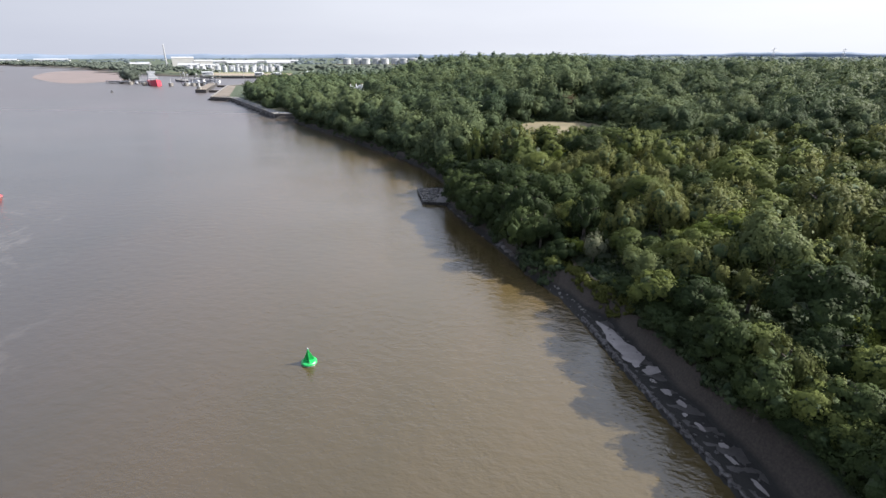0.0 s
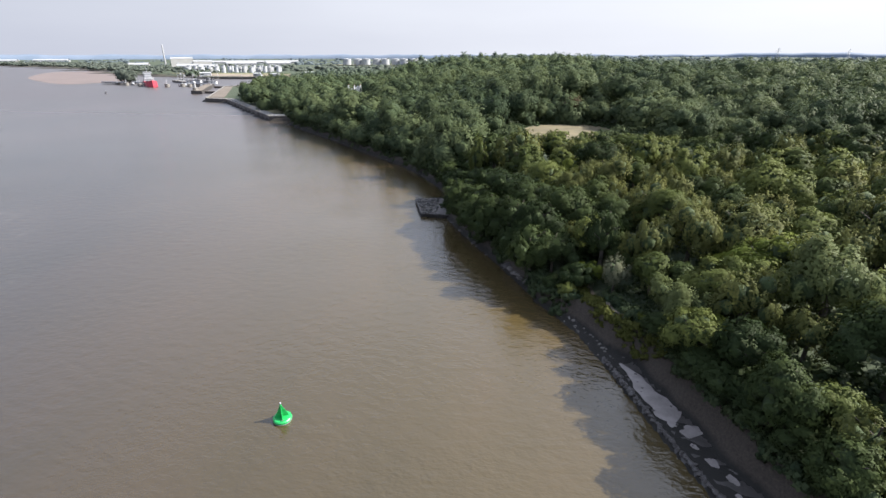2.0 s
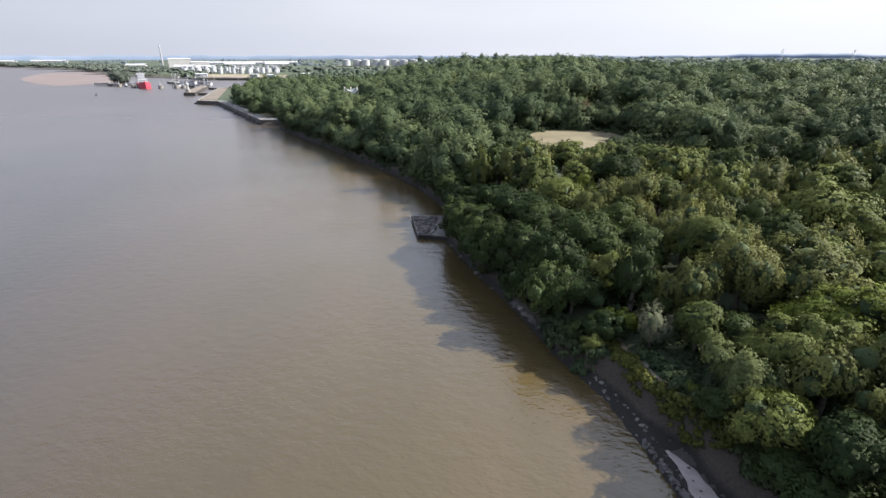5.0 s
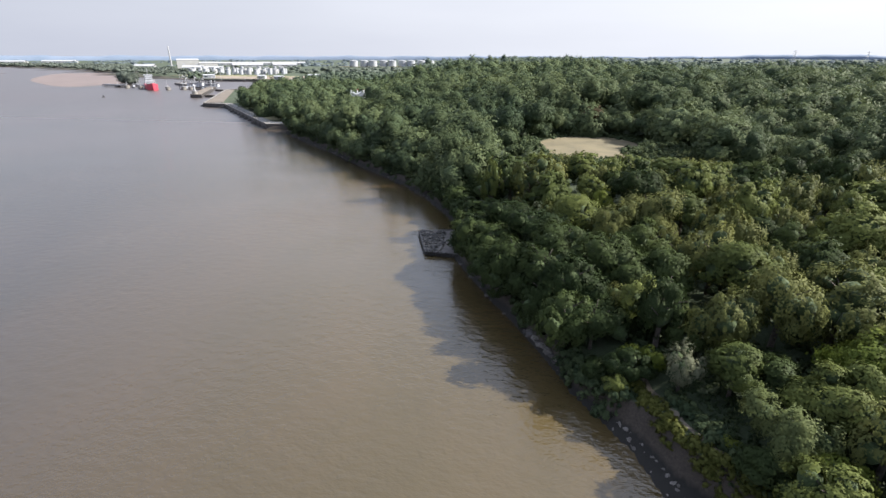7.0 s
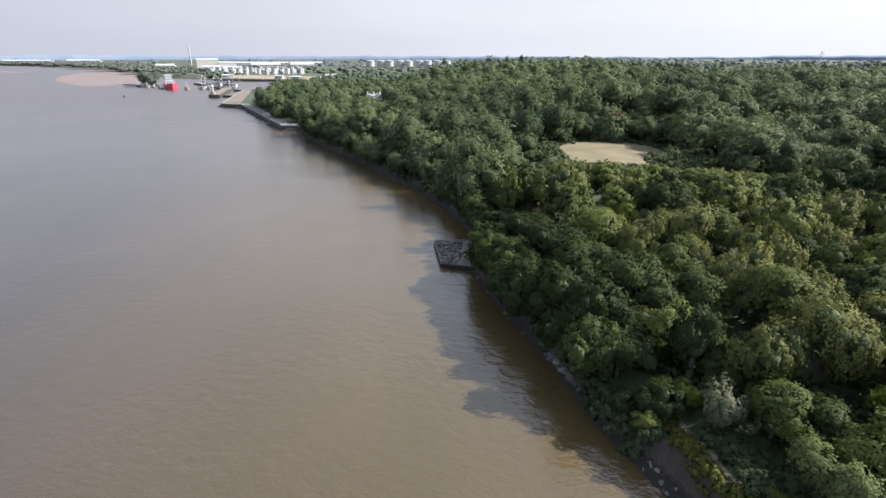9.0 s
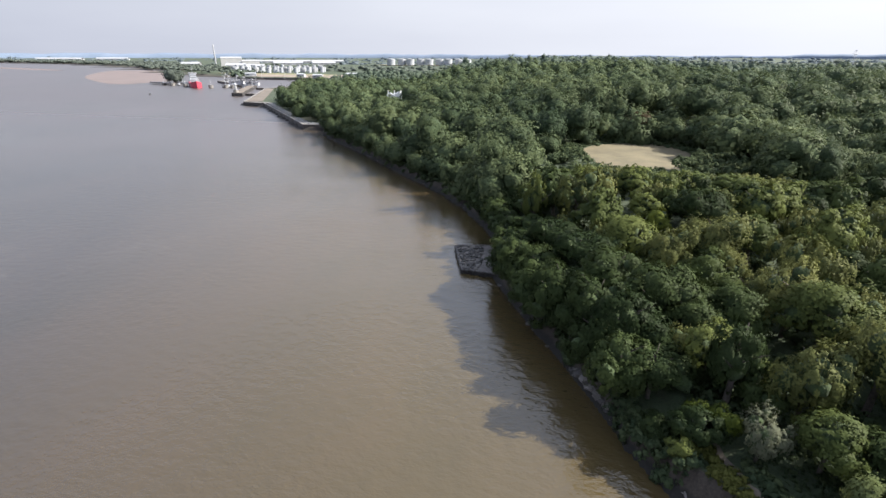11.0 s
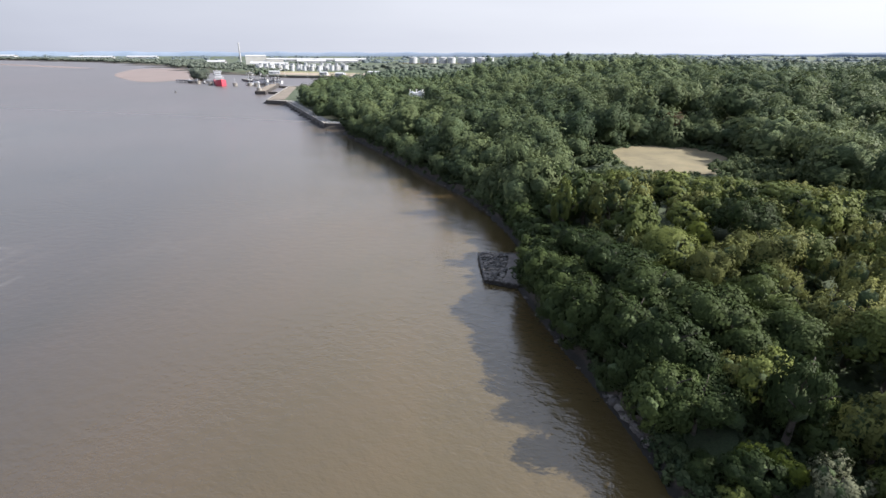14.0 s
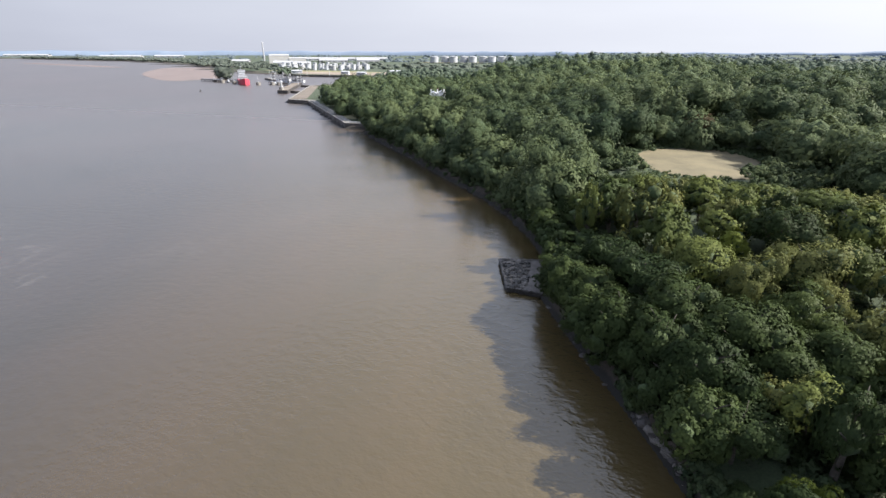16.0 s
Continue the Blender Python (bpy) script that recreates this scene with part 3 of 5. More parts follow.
CROWNS = {(k, fine): [crown_mesh(k, 10 * n + len(k) + 100 * i, fine) for n in range(4 if fine < 2 else 2)]
          for i, k in enumerate(("oak", "ash", "birch", "willow", "maple", "copper", "silver")) for fine in (0, 1, 2)}
TRUNKS = [trunk_mesh(n) for n in range(3)]
TREE_LABELS = {
    "oak": "broad dark green oak with a dense domed crown",
    "ash": "mid green ash tree with a loose leafy crown",
    "copper": "copper beech with a dark reddish brown crown",
    "maple": "bright yellow green young maple with a loose crown",
    "birch": "olive green birch with a tall feathery crown",
    "silver": "silver grey willow with a loose feathery crown",
    "willow": "soft green willow with a soft rounded crown",
}


def waterline_x(y):
    return float(np.interp(y, SHORE_Y, SHORE_X))


def meadow_view(x, y):
    """The height that the trees on the meadow's river side keep below."""
    if x > 43 and 235 < y < 270 and x < 75:
        return 16.5
    if 0 < x < 15 and 250 <= y < 284:
        return 15.2
    return 9.6 + (254 - y) * 0.222 if -4 < x < 68 and 176 < y < 257 else 99.0


def plant(x, y, radius, height, kind):
    z = float(terrain(x, y))
    if meadow_view(x, y) < 99:
        height = min(19.0, max(2.4, meadow_view(x, y) - z) * (0.78 + 0.24 * rng.random()))
        radius = min(radius, max(2.0, height * 0.75))
    tree = thing(kind + "_tree", Matrix.Translation((x, y, z - 0.1)) @ Matrix.Rotation(rng.random() * 6.28, 4, "Z"), TREE_LABELS[kind], "tree", "riverside woodland trees")
    fine = 2 if radius > 5.3 and y < 165 and x < 45 else 1 if y < 165 and x < 75 else 0
    trunk = new("trunk", TRUNKS[rng.integers(3)])
    trunk.scale = (height, height, height)
    crown = new("crown", CROWNS[kind, fine][rng.integers(len(CROWNS[kind, fine]))])
    low = kind != "birch" and y > 112 and (x - waterline_x(y) < 6.5 or (x < 32 and y < 126))
    tall = height * 0.6 if low else height * (0.52 if kind == "birch" else 0.5)
    crown.scale = (radius * 1.08, radius * (0.98 + 0.15 * rng.random()), tall)
    crown.location = (0, 0, height - tall * 0.9)
    trunk.parent = crown.parent = tree
    return tree


HEROES = [(34.4, 83.6, 3.9, 9.2, "ash"), (39.5, 78.4, 4.7, 11.2, "oak"), (43.5, 90.8, 5.0, 12.0, "birch"),
          (55.9, 91.7, 8.4, 17.5, "willow"), (69.4, 89.3, 4.6, 10.8, "willow"), (55.3, 76.1, 6.3, 14.6, "oak"),
          (59.3, 72.3, 3.2, 7.6, "maple"), (39.5, 70.3, 4.7, 11.1, "oak"), (43.8, 68.5, 3.8, 8.8, "ash")]
HEROES += [(51.3, 66.2, 4.3, 10.2, "oak"), (44.9, 63.1, 4.4, 10.3, "birch"), (48.1, 59.2, 2.8, 6.5, "willow"),
          (54.9, 63.4, 3.6, 8.5, "ash"), (45, 55.8, 3.4, 8.1, "ash"), (46.6, 51.7, 3.1, 7.2, "ash"),
          (41.6, 60.2, 3.9, 9.3, "oak"), (36.6, 86.9, 3.4, 7.4, "maple")]
# round the grassy hollow: silver willow, round bush, soft willow, oak over the cliff, loose ash
HEROES += [(27.6, 106.0, 3.4, 7.6, "silver"), (34.0, 105.0, 4.6, 8.8, "ash"), (38.4, 103.4, 4.0, 7.8, "oak"), (35.6, 93.2, 5.4, 9.6, "willow"),
          (25.2, 121.2, 5.2, 10.4, "ash"), (29.2, 118.4, 3.8, 8.0, "ash"), (16.8, 117.2, 6.6, 10.2, "oak"), (21.0, 108.4, 3.4, 6.8, "oak"), (16.4, 110.4, 2.2, 3.6, "oak"), (19.0, 106.0, 2.0, 3.4, "ash"), (30.6, 95.4, 1.2, 2.2, "maple"), (24.4, 109.3, 2.2, 5.4, "maple"),
          (22.0, 111.0, 2.0, 4.0, "maple"), (23.0, 123.5, 3.6, 8.2, "birch"), (30.5, 114.5, 3.6, 6.4, "oak")]
# the tall oaks on the point before the jetty
HEROES += [(13.8, 125.2, 6.6, 14.6, "oak"), (19.6, 132.4, 6.6, 14.8, "oak"), (9.2, 131.8, 6.4, 14.0, "oak"),
          (3.6, 139.5, 6.4, 12.6, "oak"), (12.6, 140.5, 6.6, 14.0, "oak"), (-1.2, 148.6, 6.2, 12.0, "oak"),
          (7.0, 150.2, 7.0, 13.2, "oak"), (-6.0, 157.5, 6.2, 11.0, "oak"), (1.0, 160.0, 6.4, 12.4, "oak")]
HEROES += [(53, 117.5, 8.0, 14, "birch"), (17.3, 155.9, 6.6, 12.4, "ash"), (33.4, 153.9, 8, 14, "birch"),
          (11.7, 184.2, 5.9, 12.4, "birch"), (22.5, 191.0, 5.6, 12.8, "ash"), (25.2, 166.2, 4.2, 9.6, "maple"),
          (36.4, 194.4, 7.3, 14, "ash"), (-4.6, 173.4, 6.6, 9.5, "oak"), (54.5, 186.8, 7.5, 13, "birch"),
          (40.5, 134.5, 6, 13.5, "birch"), (47, 143, 6, 14.5, "birch"), (29, 140, 5.6, 13.5, "ash")]
HEROES += [(46, 45.5, 4.2, 11.2, "oak"), (51.5, 48.5, 4.4, 11.8, "ash"), (43.5, 38.5, 4.4, 11.2, "oak"),
          (57, 55, 4.5, 12.3, "oak"), (51.5, 38, 5, 12.3, "oak"), (62, 62, 4.5, 12.3, "oak")]


def path_x(y):
    """Where the footpath along the bank top runs."""
    return np.interp(y, (84, 91, 97, 104, 112), (37, 31.4, 27.3, 24.7, 23))


def free_spot(x, y, d, r):
    if d < 2.6 + 0.2 * r + (3.0 if y < 92 else 1.0 if y < 112 else 0):
        return False
    if field_k(x, y, r * 0.4) < 1:
        return False
    if 84 < y < 112 and abs(x - path_x(y)) < r + 1.0:
        return False
    if np.hypot((x - 31.5) / (5.5 + 0.5 * r), (y - 99.5) / (9.5 + 0.5 * r)) < 1:
        return False
    if np.hypot((x - 37) / 8, (y - 121.5) / 7) < 1:
        return False
    if np.hypot(x + 141, y - 475) < 9 + 0.8 * r or (20 < -0.654 * (x + 177) + 0.757 * (y - 375) < 48 and 0 < 0.757 * (x + 177) + 0.654 * (y - 375) < 13 + 0.4 * r) or (np.hypot(x + 137, y - 398) < 7 + 0.7 * r):
        return False
    if x < -165 and y > 365 and d < 3.2 + r * 0.3:
        return False
    if 500 < y < 985 and x < np.interp(y, (500, 720, 985), (-266, -346, -362)) + 0.6 * r:
        return False
    if x < -300 and d < 8 + 0.5 * r or (-800 < x < -400 and y > 885):
        return False
    return True


def scatter(y0, y1, step, spread):
    """Jittered places for trees between two distances, as far to each side as the river reach shows."""
    out = []
    for y in np.arange(y0, y1, step):
        for x in np.arange(-460, 60 + 0.80 * y1, step):
            px, py = x + (rng.random() - 0.5) * step * 0.9, y + (rng.random() - 0.5) * step * 0.9
            if px < 28 + 0.75 * py:
                out.append((px, py, step * (0.48 + 1.5 * spread * rng.random() ** 1.5)))
    a = np.array(out)
    d = land_distance(a[:, 0], a[:, 1])
    return [(x, y, r) for (x, y, r), dd in zip(out, d) if dd > 3 and free_spot(x, y, dd, r)]


KINDS = ("oak", "oak", "oak", "ash", "ash", "ash", "birch", "birch", "birch")
grown = [(x, y, r) for x, y, r, h, k in HEROES]
for x, y, r, h, k in HEROES:
    plant(x, y, r, h, k)
near_spots, wood_spots = [], []


shore_y = np.cumsum(5.0 + 2.4 * rng.random(60)) + 110
for y in shore_y[shore_y < 368]:
    x = waterline_x(y) + (1.0 if y < 158 else 2.4) + 1.4 * rng.random()
    spot = (x, float(y), 4.4 + 2.2 * rng.random())
    (near_spots if y < 215 else wood_spots).append(spot)
for x, y, r in scatter(28, 215, 7.2, 0.34):
    if min(np.hypot(x - a, y - b) - 0.6 * c for a, b, c in grown) > r * 0.45:
        near_spots.append((x, y, r))
copper = (42.0, 320.0, 8.0, 14.0)
for y in np.arange(47, 92, 4.2):
    near_spots.append((waterline_x(y) + 8.9 + 0.8 * rng.random(), float(y + rng.random()), 4.2 + 0.9 * rng.random()))
near_spots.sort(key=lambda s: s[1] + 0.6 * abs(s[0] - 20))
for n, (x, y, r) in enumerate(near_spots):
    if n < 255:
        lean = 0.5 + 0.5 * math.sin(x * 0.07 + 2) * math.cos(y * 0.05)
        kind = KINDS[min(8, int(rng.random() ** (1.4 - 0.8 * lean) * 9))]
        if land_distance(np.array([x]), np.array([y]))[0] < 14:
            kind = "oak" if rng.random() < 0.93 else "ash"
        elif x > 42 and y < 125 and kind == "oak" and rng.random() < 0.7:
            kind = ("ash", "birch", "maple", "birch", "willow")[rng.integers(5)]
        tall = min(15, 4.0 + r * (1.1 + 0.8 * rng.random()))
        if y < 92 and abs(x - waterline_x(y) - 9.3) < 1.2:
            r, tall = min(r, 4.3), 5.2 + 1.4 * rng.random()
        inland = land_distance(np.array([x]), np.array([y]))[0]
        if inland < 6.5:
            kind = "oak"
            r, tall = min(r, 5.0), 9.5 + 2.5 * rng.random() if y < 158 else 7.0 + 2.0 * rng.random()
        elif 158 < y < 204 and inland < 19:
            tall = min(tall, 9.0)
        elif inland < 15 and y > 92:
            tall = 12.0 + 3.0 * rng.random() if y < 158 else 11.0
        plant(x, y, r, tall, kind)
    else:
        wood_spots.append((x, y, r))
plant(*copper, "copper")
wood_spots += [(-177 - 114 * k / 17 + 9.0, 377 + 132 * k / 17 + 7.6, 4.6 + 1.4 * rng.random()) for k in range(6, 15)]
wood_spots += [(x, y, r) for x, y, r in scatter(215, 420, 12.6, 0.42)]
for n in range(15):
    a = radians(12 + 158 * n / 14)
    ex, ey = FIELD[2] * 1.24 * math.cos(a), FIELD[3] * 1.2 * math.sin(a)
    wood_spots.append((FIELD[0] + ex * math.cos(FIELD[5]) - ey * math.sin(FIELD[5]), FIELD[1] + ex * math.sin(FIELD[5]) + ey * math.cos(FIELD[5]), 4.6 + 2.4 * rng.random()))
far_spots = [(x, y, r) for x, y, r in scatter(420, 1150, 15.0, 0.36)]
far_spots += [(-655 + 9 * rng.normal(), 985 + 9 * rng.normal(), 7 + 3 * rng.random()) for _ in range(14)]
horizon_spots = []
for n in range(1700):
    az, dist = radians(-61 + 100 * rng.random()), 1080 + 3500 * rng.random() ** 1.8
    horizon_spots.append((dist * math.sin(az), dist * math.cos(az) + 30, 11 + dist * 0.006 + 7 * rng.random()))
for n in range(1500):
    k = rng.random() ** 0.8
    bx, by = np.interp(k, (0, 0.2, 0.4, 0.6, 1), (-680, -1110, -1580, -2040, -2950)), np.interp(k, (0, 0.2, 0.4, 0.6, 1), (1000, 1245, 1600, 1775, 1930))
    horizon_spots.append((bx + 60 * rng.random(), by + 16 + 230 * rng.random() ** 1.5, 8 + 4 * rng.random() + 3 * k))
bank_top = []
for n in range(230):
    y = 86 + 24 * rng.random()
    bank_top.append((float(path_x(y)) - 0.8 - 2.2 * rng.random(), y, 0.5 + 0.8 * rng.random()))
hz = np.array(horizon_spots)
clear = land_distance(hz[:, 0], hz[:, 1]) > 12
works = (hz[:, 0] > -930) & (hz[:, 0] < -380) & (hz[:, 1] > 880) & (hz[:, 1] < 1300)
yards = (np.abs(hz[:, 0] + 1100) < 190) & (hz[:, 1] > 1560) & (hz[:, 1] < 1760)
horizon_spots = [s for s, ok in zip(horizon_spots, clear & ~works & ~yards) if ok]
for n in range(80):
    k, off = rng.random(), 12 + 60 * rng.random()
    horizon_spots.append((-645 - 300 * k + 0.41 * off, 995 + 135 * k + 0.91 * off, 6 + 3.5 * rng.random()))
scrub_spots = []
for n in range(430):
    a, k = 6.283 * rng.random(), 1.0 + 0.4 * rng.random()
    ex, ey, ct, st = FIELD[2] * k * math.cos(a), FIELD[3] * k * math.sin(a), math.cos(FIELD[5]), math.sin(FIELD[5])
    x, y = FIELD[0] + ex * ct - ey * st, FIELD[1] + ex * st + ey * ct
    if y > 262 or x > 60 or x < 14:
        scrub_spots.append((x, y, 1.2 + 1.25 * rng.random()))
for n in range(130):
    x, y = 57 + 26 * rng.random(), 266 + 40 * rng.random()
    if field_k(x, y, 0.5) > 1:
        scrub_spots.append((x, y, 1.2 + 1.6 * rng.random()))
for n in range(150):
    x, y = (-2 + 16 * rng.random(), 246 + 40 * rng.random()) if n < 60 else (45 + 32 * rng.random(), 236 + 36 * rng.random())
    if field_k(x, y, 1.0) > 1:
        scrub_spots.append((x, y, 1.6 + 1.4 * rng.random()))
for n in range(240):
    x, y = -2 + 70 * rng.random(), 222 + 34 * rng.random()
    if field_k(x, y, 1.0) > 1:
        scrub_spots.append((x, y, 1.0 + 0.9 * rng.random()))
for n in range(640):
    y = 44 + 126 * rng.random()
    x = waterline_x(y) + 12 + 46 * rng.random() ** 1.3
    if not (84 < y < 112 and abs(x - path_x(y)) < 1.6) and np.hypot((x - 31.5) / 5.5, (y - 99.5) / 9.5) > 1:
        scrub_spots.append((x, y, 1.3 + 1.15 * rng.random()))
for n in range(1000):
    y = 62 + 70 * rng.random() if n % 5 < 3 else 130 + 238 * rng.random()
    x = waterline_x(y) + (0.5 + 3.6 * rng.random() if y > 126 or 104 < y < 117 else 2.6 + 2.6 * rng.random() if y > 104 else 7.3 + 2.4 * rng.random() if y < 92 else 7.0 + 2.5 * rng.random())
    if not (84 < y < 112 and abs(x - path_x(y)) < 1.3):
        scrub_spots.append((x, y, (0.6 if y < 130 else 1.1) + 1.3 * rng.random()))


def wood(name, spots, templates, label, material=None, lift=0.0):
    """Many crowns joined into one mesh, each with a tint of its own."""
    vs, fs, ts, ms, ns, base = [], [], [], [], [], 0
    ground_z = terrain([s[0] for s in spots], [s[1] for s in spots])
    for (x, y, r), z in zip(spots, ground_z):
        v, f, soft, count = templates[rng.integers(len(templates))]
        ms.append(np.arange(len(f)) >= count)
        a = rng.random() * 6.28
        rot = np.array([[math.cos(a), -math.sin(a), 0], [math.sin(a), math.cos(a), 0], [0, 0, 1]])
        tall = r * (0.95 + 0.35 * rng.random())
        top = min(20, 4.5 + 0.8 * r + 7.5 * rng.random()) if r > 2.5 else 1.1 * r
        if y < 372 and x - waterline_x(y) < 9 and r > 2.5:
            top, tall = min(top, 9.5), max(tall, 5.6)
        if meadow_view(x, y) < 99:
            top = min(17.0, max(1.6, (meadow_view(x, y) - z) * (0.76 + 0.25 * rng.random())))
            r = min(r, max(2.0, top * 0.85))
            tall = min(tall, r * 1.1)
        if 380 < y < 486 and abs(x + 5 + (y - 63) * 0.334) < 13:
            top, tall = min(top, 6.0), min(tall, 4.5)
        top = max(top, r * 0.85) if r < 20 else r * 0.8
        if y > 1010:
            top, tall = 9.0 + 4.0 * rng.random(), 0.55 * r
        vs.append((v * (r * 1.12, r * 1.12, tall)) @ rot.T + (x, y, max(z, lift) + top - tall * 0.86))
        ns.append(soft @ rot.T)
        fs.append(f + base)
        base += len(v)
        ts.append(np.full(len(v), float(np.clip(0.46 + 0.22 * wobble(x, y, 0.02) + 0.2 * rng.normal(), 0, 1))))
    ob = mesh_object(name, np.vstack(vs), np.vstack(fs), material or M_LEAF_FAR)
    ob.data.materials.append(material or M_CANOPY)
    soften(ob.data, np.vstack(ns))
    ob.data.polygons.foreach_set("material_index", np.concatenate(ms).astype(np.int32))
    at = ob.data.attributes.new("tint", "FLOAT", "POINT")
    at.data.foreach_set("value", np.concatenate(ts).astype(np.float32))
    return tagged(ob, label, "woodland", kind="stuff")


NEAR = [(*crown_arrays(350 + n, 10, 170, 2500, 0.044, ("oak", "ash", "birch", "birch", "oak")[n % 5], 1, 0.75, 0.08), 2500) for n in range(8)]
MID = [(*crown_arrays(300 + n, 8, 130, 1280, 0.061, ("oak", "ash", "birch", "oak")[n % 4], 1, 0.84, 0.13), 1280) for n in range(8)]
FAR = [(*crown_arrays(400 + n, 6, 80, 460, 0.072, ("oak", "ash")[n % 2], 1, 0.92, 0.15), 460) for n in range(8)]
FARTHEST = [(*crown_arrays(500 + n, 3, 20, 34, 0.12, ("oak", "ash")[n % 2], 1, 1.0), 34) for n in range(6)]
wood("near_woodland", [s for s in wood_spots if s[1] < 235], NEAR, "dense mixed green wood with rounded and feathery crowns")
wood("woodland", [s for s in wood_spots if s[1] >= 235], MID, "dense mixed green woodland canopy on rising ground")
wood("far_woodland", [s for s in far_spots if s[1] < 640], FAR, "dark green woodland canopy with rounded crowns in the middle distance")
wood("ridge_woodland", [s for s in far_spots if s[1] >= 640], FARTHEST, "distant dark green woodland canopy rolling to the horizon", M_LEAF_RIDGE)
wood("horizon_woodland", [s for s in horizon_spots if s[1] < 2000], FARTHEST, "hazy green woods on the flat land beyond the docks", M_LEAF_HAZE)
wood("skyline_woodland", [s for s in horizon_spots if s[1] >= 2000], FARTHEST, "woods along the skyline, painted pale blue green with haze", M_LEAF_FARTHEST)
SCRUB = [(*crown_arrays(600 + n, 1, 30, 110, 0.18, "ash"), 110) for n in range(6)]
wood("bank_scrub", scrub_spots, SCRUB, "low green scrub and brambles along the bank top and the meadow's edge")
grass_spots = []
for n in range(330):
    a, k = 6.283 * rng.random(), rng.random() ** 0.5
    x, y = 31.5 + 5.6 * k * math.cos(a), 99.5 + 9.6 * k * math.sin(a)
    if abs(x - path_x(y)) > 0.7:
        grass_spots.append((x, y, 0.3 + 0.35 * rng.random()))
wood("rough_grass", grass_spots, SCRUB, "rough green grass and nettles in the hollow behind the path")
wood("cliff_hedge", bank_top, SCRUB, "olive yellow gorse and bramble hedge between path and cliff edge", M_LEAF_HEDGE)


# ---- meadow, lawn, path, sandbanks ----
def patch(name, cx, cy, rx, ry, material, label, category, turn=0.0, rough=0.12, lift=0.06, level=None, seg=64, power=1.0, kind="structure"):
    """An uneven flat patch that lies on the ground, or at a level of its own."""
    r = random.Random(name + str(cx))
    ph = [r.random() * 6.28 for _ in range(5)]
    vs, rings = [], 8
    for k in range(rings + 1):
        for i in range(seg):
            a = 2 * math.pi * i / seg
            w = 1 + rough * sum(math.sin(a * (n + 2) + ph[n]) / (n + 1) ** 0.6 for n in range(5))
            q = k / rings * w
            ca, sa = math.cos(a), math.sin(a)
            ex, ey = math.copysign(abs(ca) ** power, ca) * rx * q, math.copysign(abs(sa) ** power, sa) * ry * q
            vs.append((cx + ex * math.cos(turn) - ey * math.sin(turn), cy + ex * math.sin(turn) + ey * math.cos(turn)))
    v = np.array(vs)
    z = terrain(v[:, 0], v[:, 1]) + lift if level is None else np.full(len(v), level)
    q = [[k * seg + i, k * seg + (i + 1) % seg, (k + 1) * seg + (i + 1) % seg, (k + 1) * seg + i] for k in range(rings) for i in range(seg)]
    ob = mesh_object(name, np.column_stack([v, z]), np.array(q), material, True)
    return tagged(ob, label, category, kind=kind)


patch("meadow", FIELD[0], FIELD[1], FIELD[2] * 1.02, FIELD[3] * 1.02, M_FIELD, "dry straw coloured meadow clearing among the trees", "meadow", FIELD[5], 0.07, 0.15)
patch("lawn", -190, 408.5, 6.5, 16, M_LAWN, "sunlit pale grass opening between riverside trees", "lawn", 0.713, 0.05, 0.15)
patch("lawn_clearing", -137, 398, 7, 9, M_LAWN, "small dry grass clearing beside the trees", "lawn", 0.1, 0.08, 0.15)
patch("sandbank", -965, 1045, 88, 385, M_SAND, "low pink brown sandbank bared by the tide", "sandbank", 0.775, 0.05, level=0.12)
patch("mudflat", -1750, 1330, 420, 28, M_SAND, "thin pale mud bank far up the estuary", "sandbank", -0.28, 0.05, level=0.1)
patch("earth_yard", -540, 1062, 165, 72, M_EARTH, "bare orange earth beside the dock quays", "yard", -0.05, 0.07, 0.4)
patch("grass_strip", -640, 1125, 170, 26, M_LAWN, "rough grass strip before the storage tanks", "grass", -0.05, 0.07, 0.6)

path_pts = [(float(path_x(y)), y) for y in np.arange(89, 112.1, 1.5)]
pv, pq = [], []
for n, (x, y) in enumerate(path_pts):
    for o in (-0.4, 0.4):
        pv.append((x + o, y, float(terrain(x + o, y)) + 0.07))
    if n:
        pq.append((2 * n - 2, 2 * n - 1, 2 * n + 1, 2 * n))
footpath = mesh_object("footpath", np.array(pv), np.array(pq), M_PATH)
tagged(footpath, "narrow trodden earth path along the bank top", "path", kind="structure")


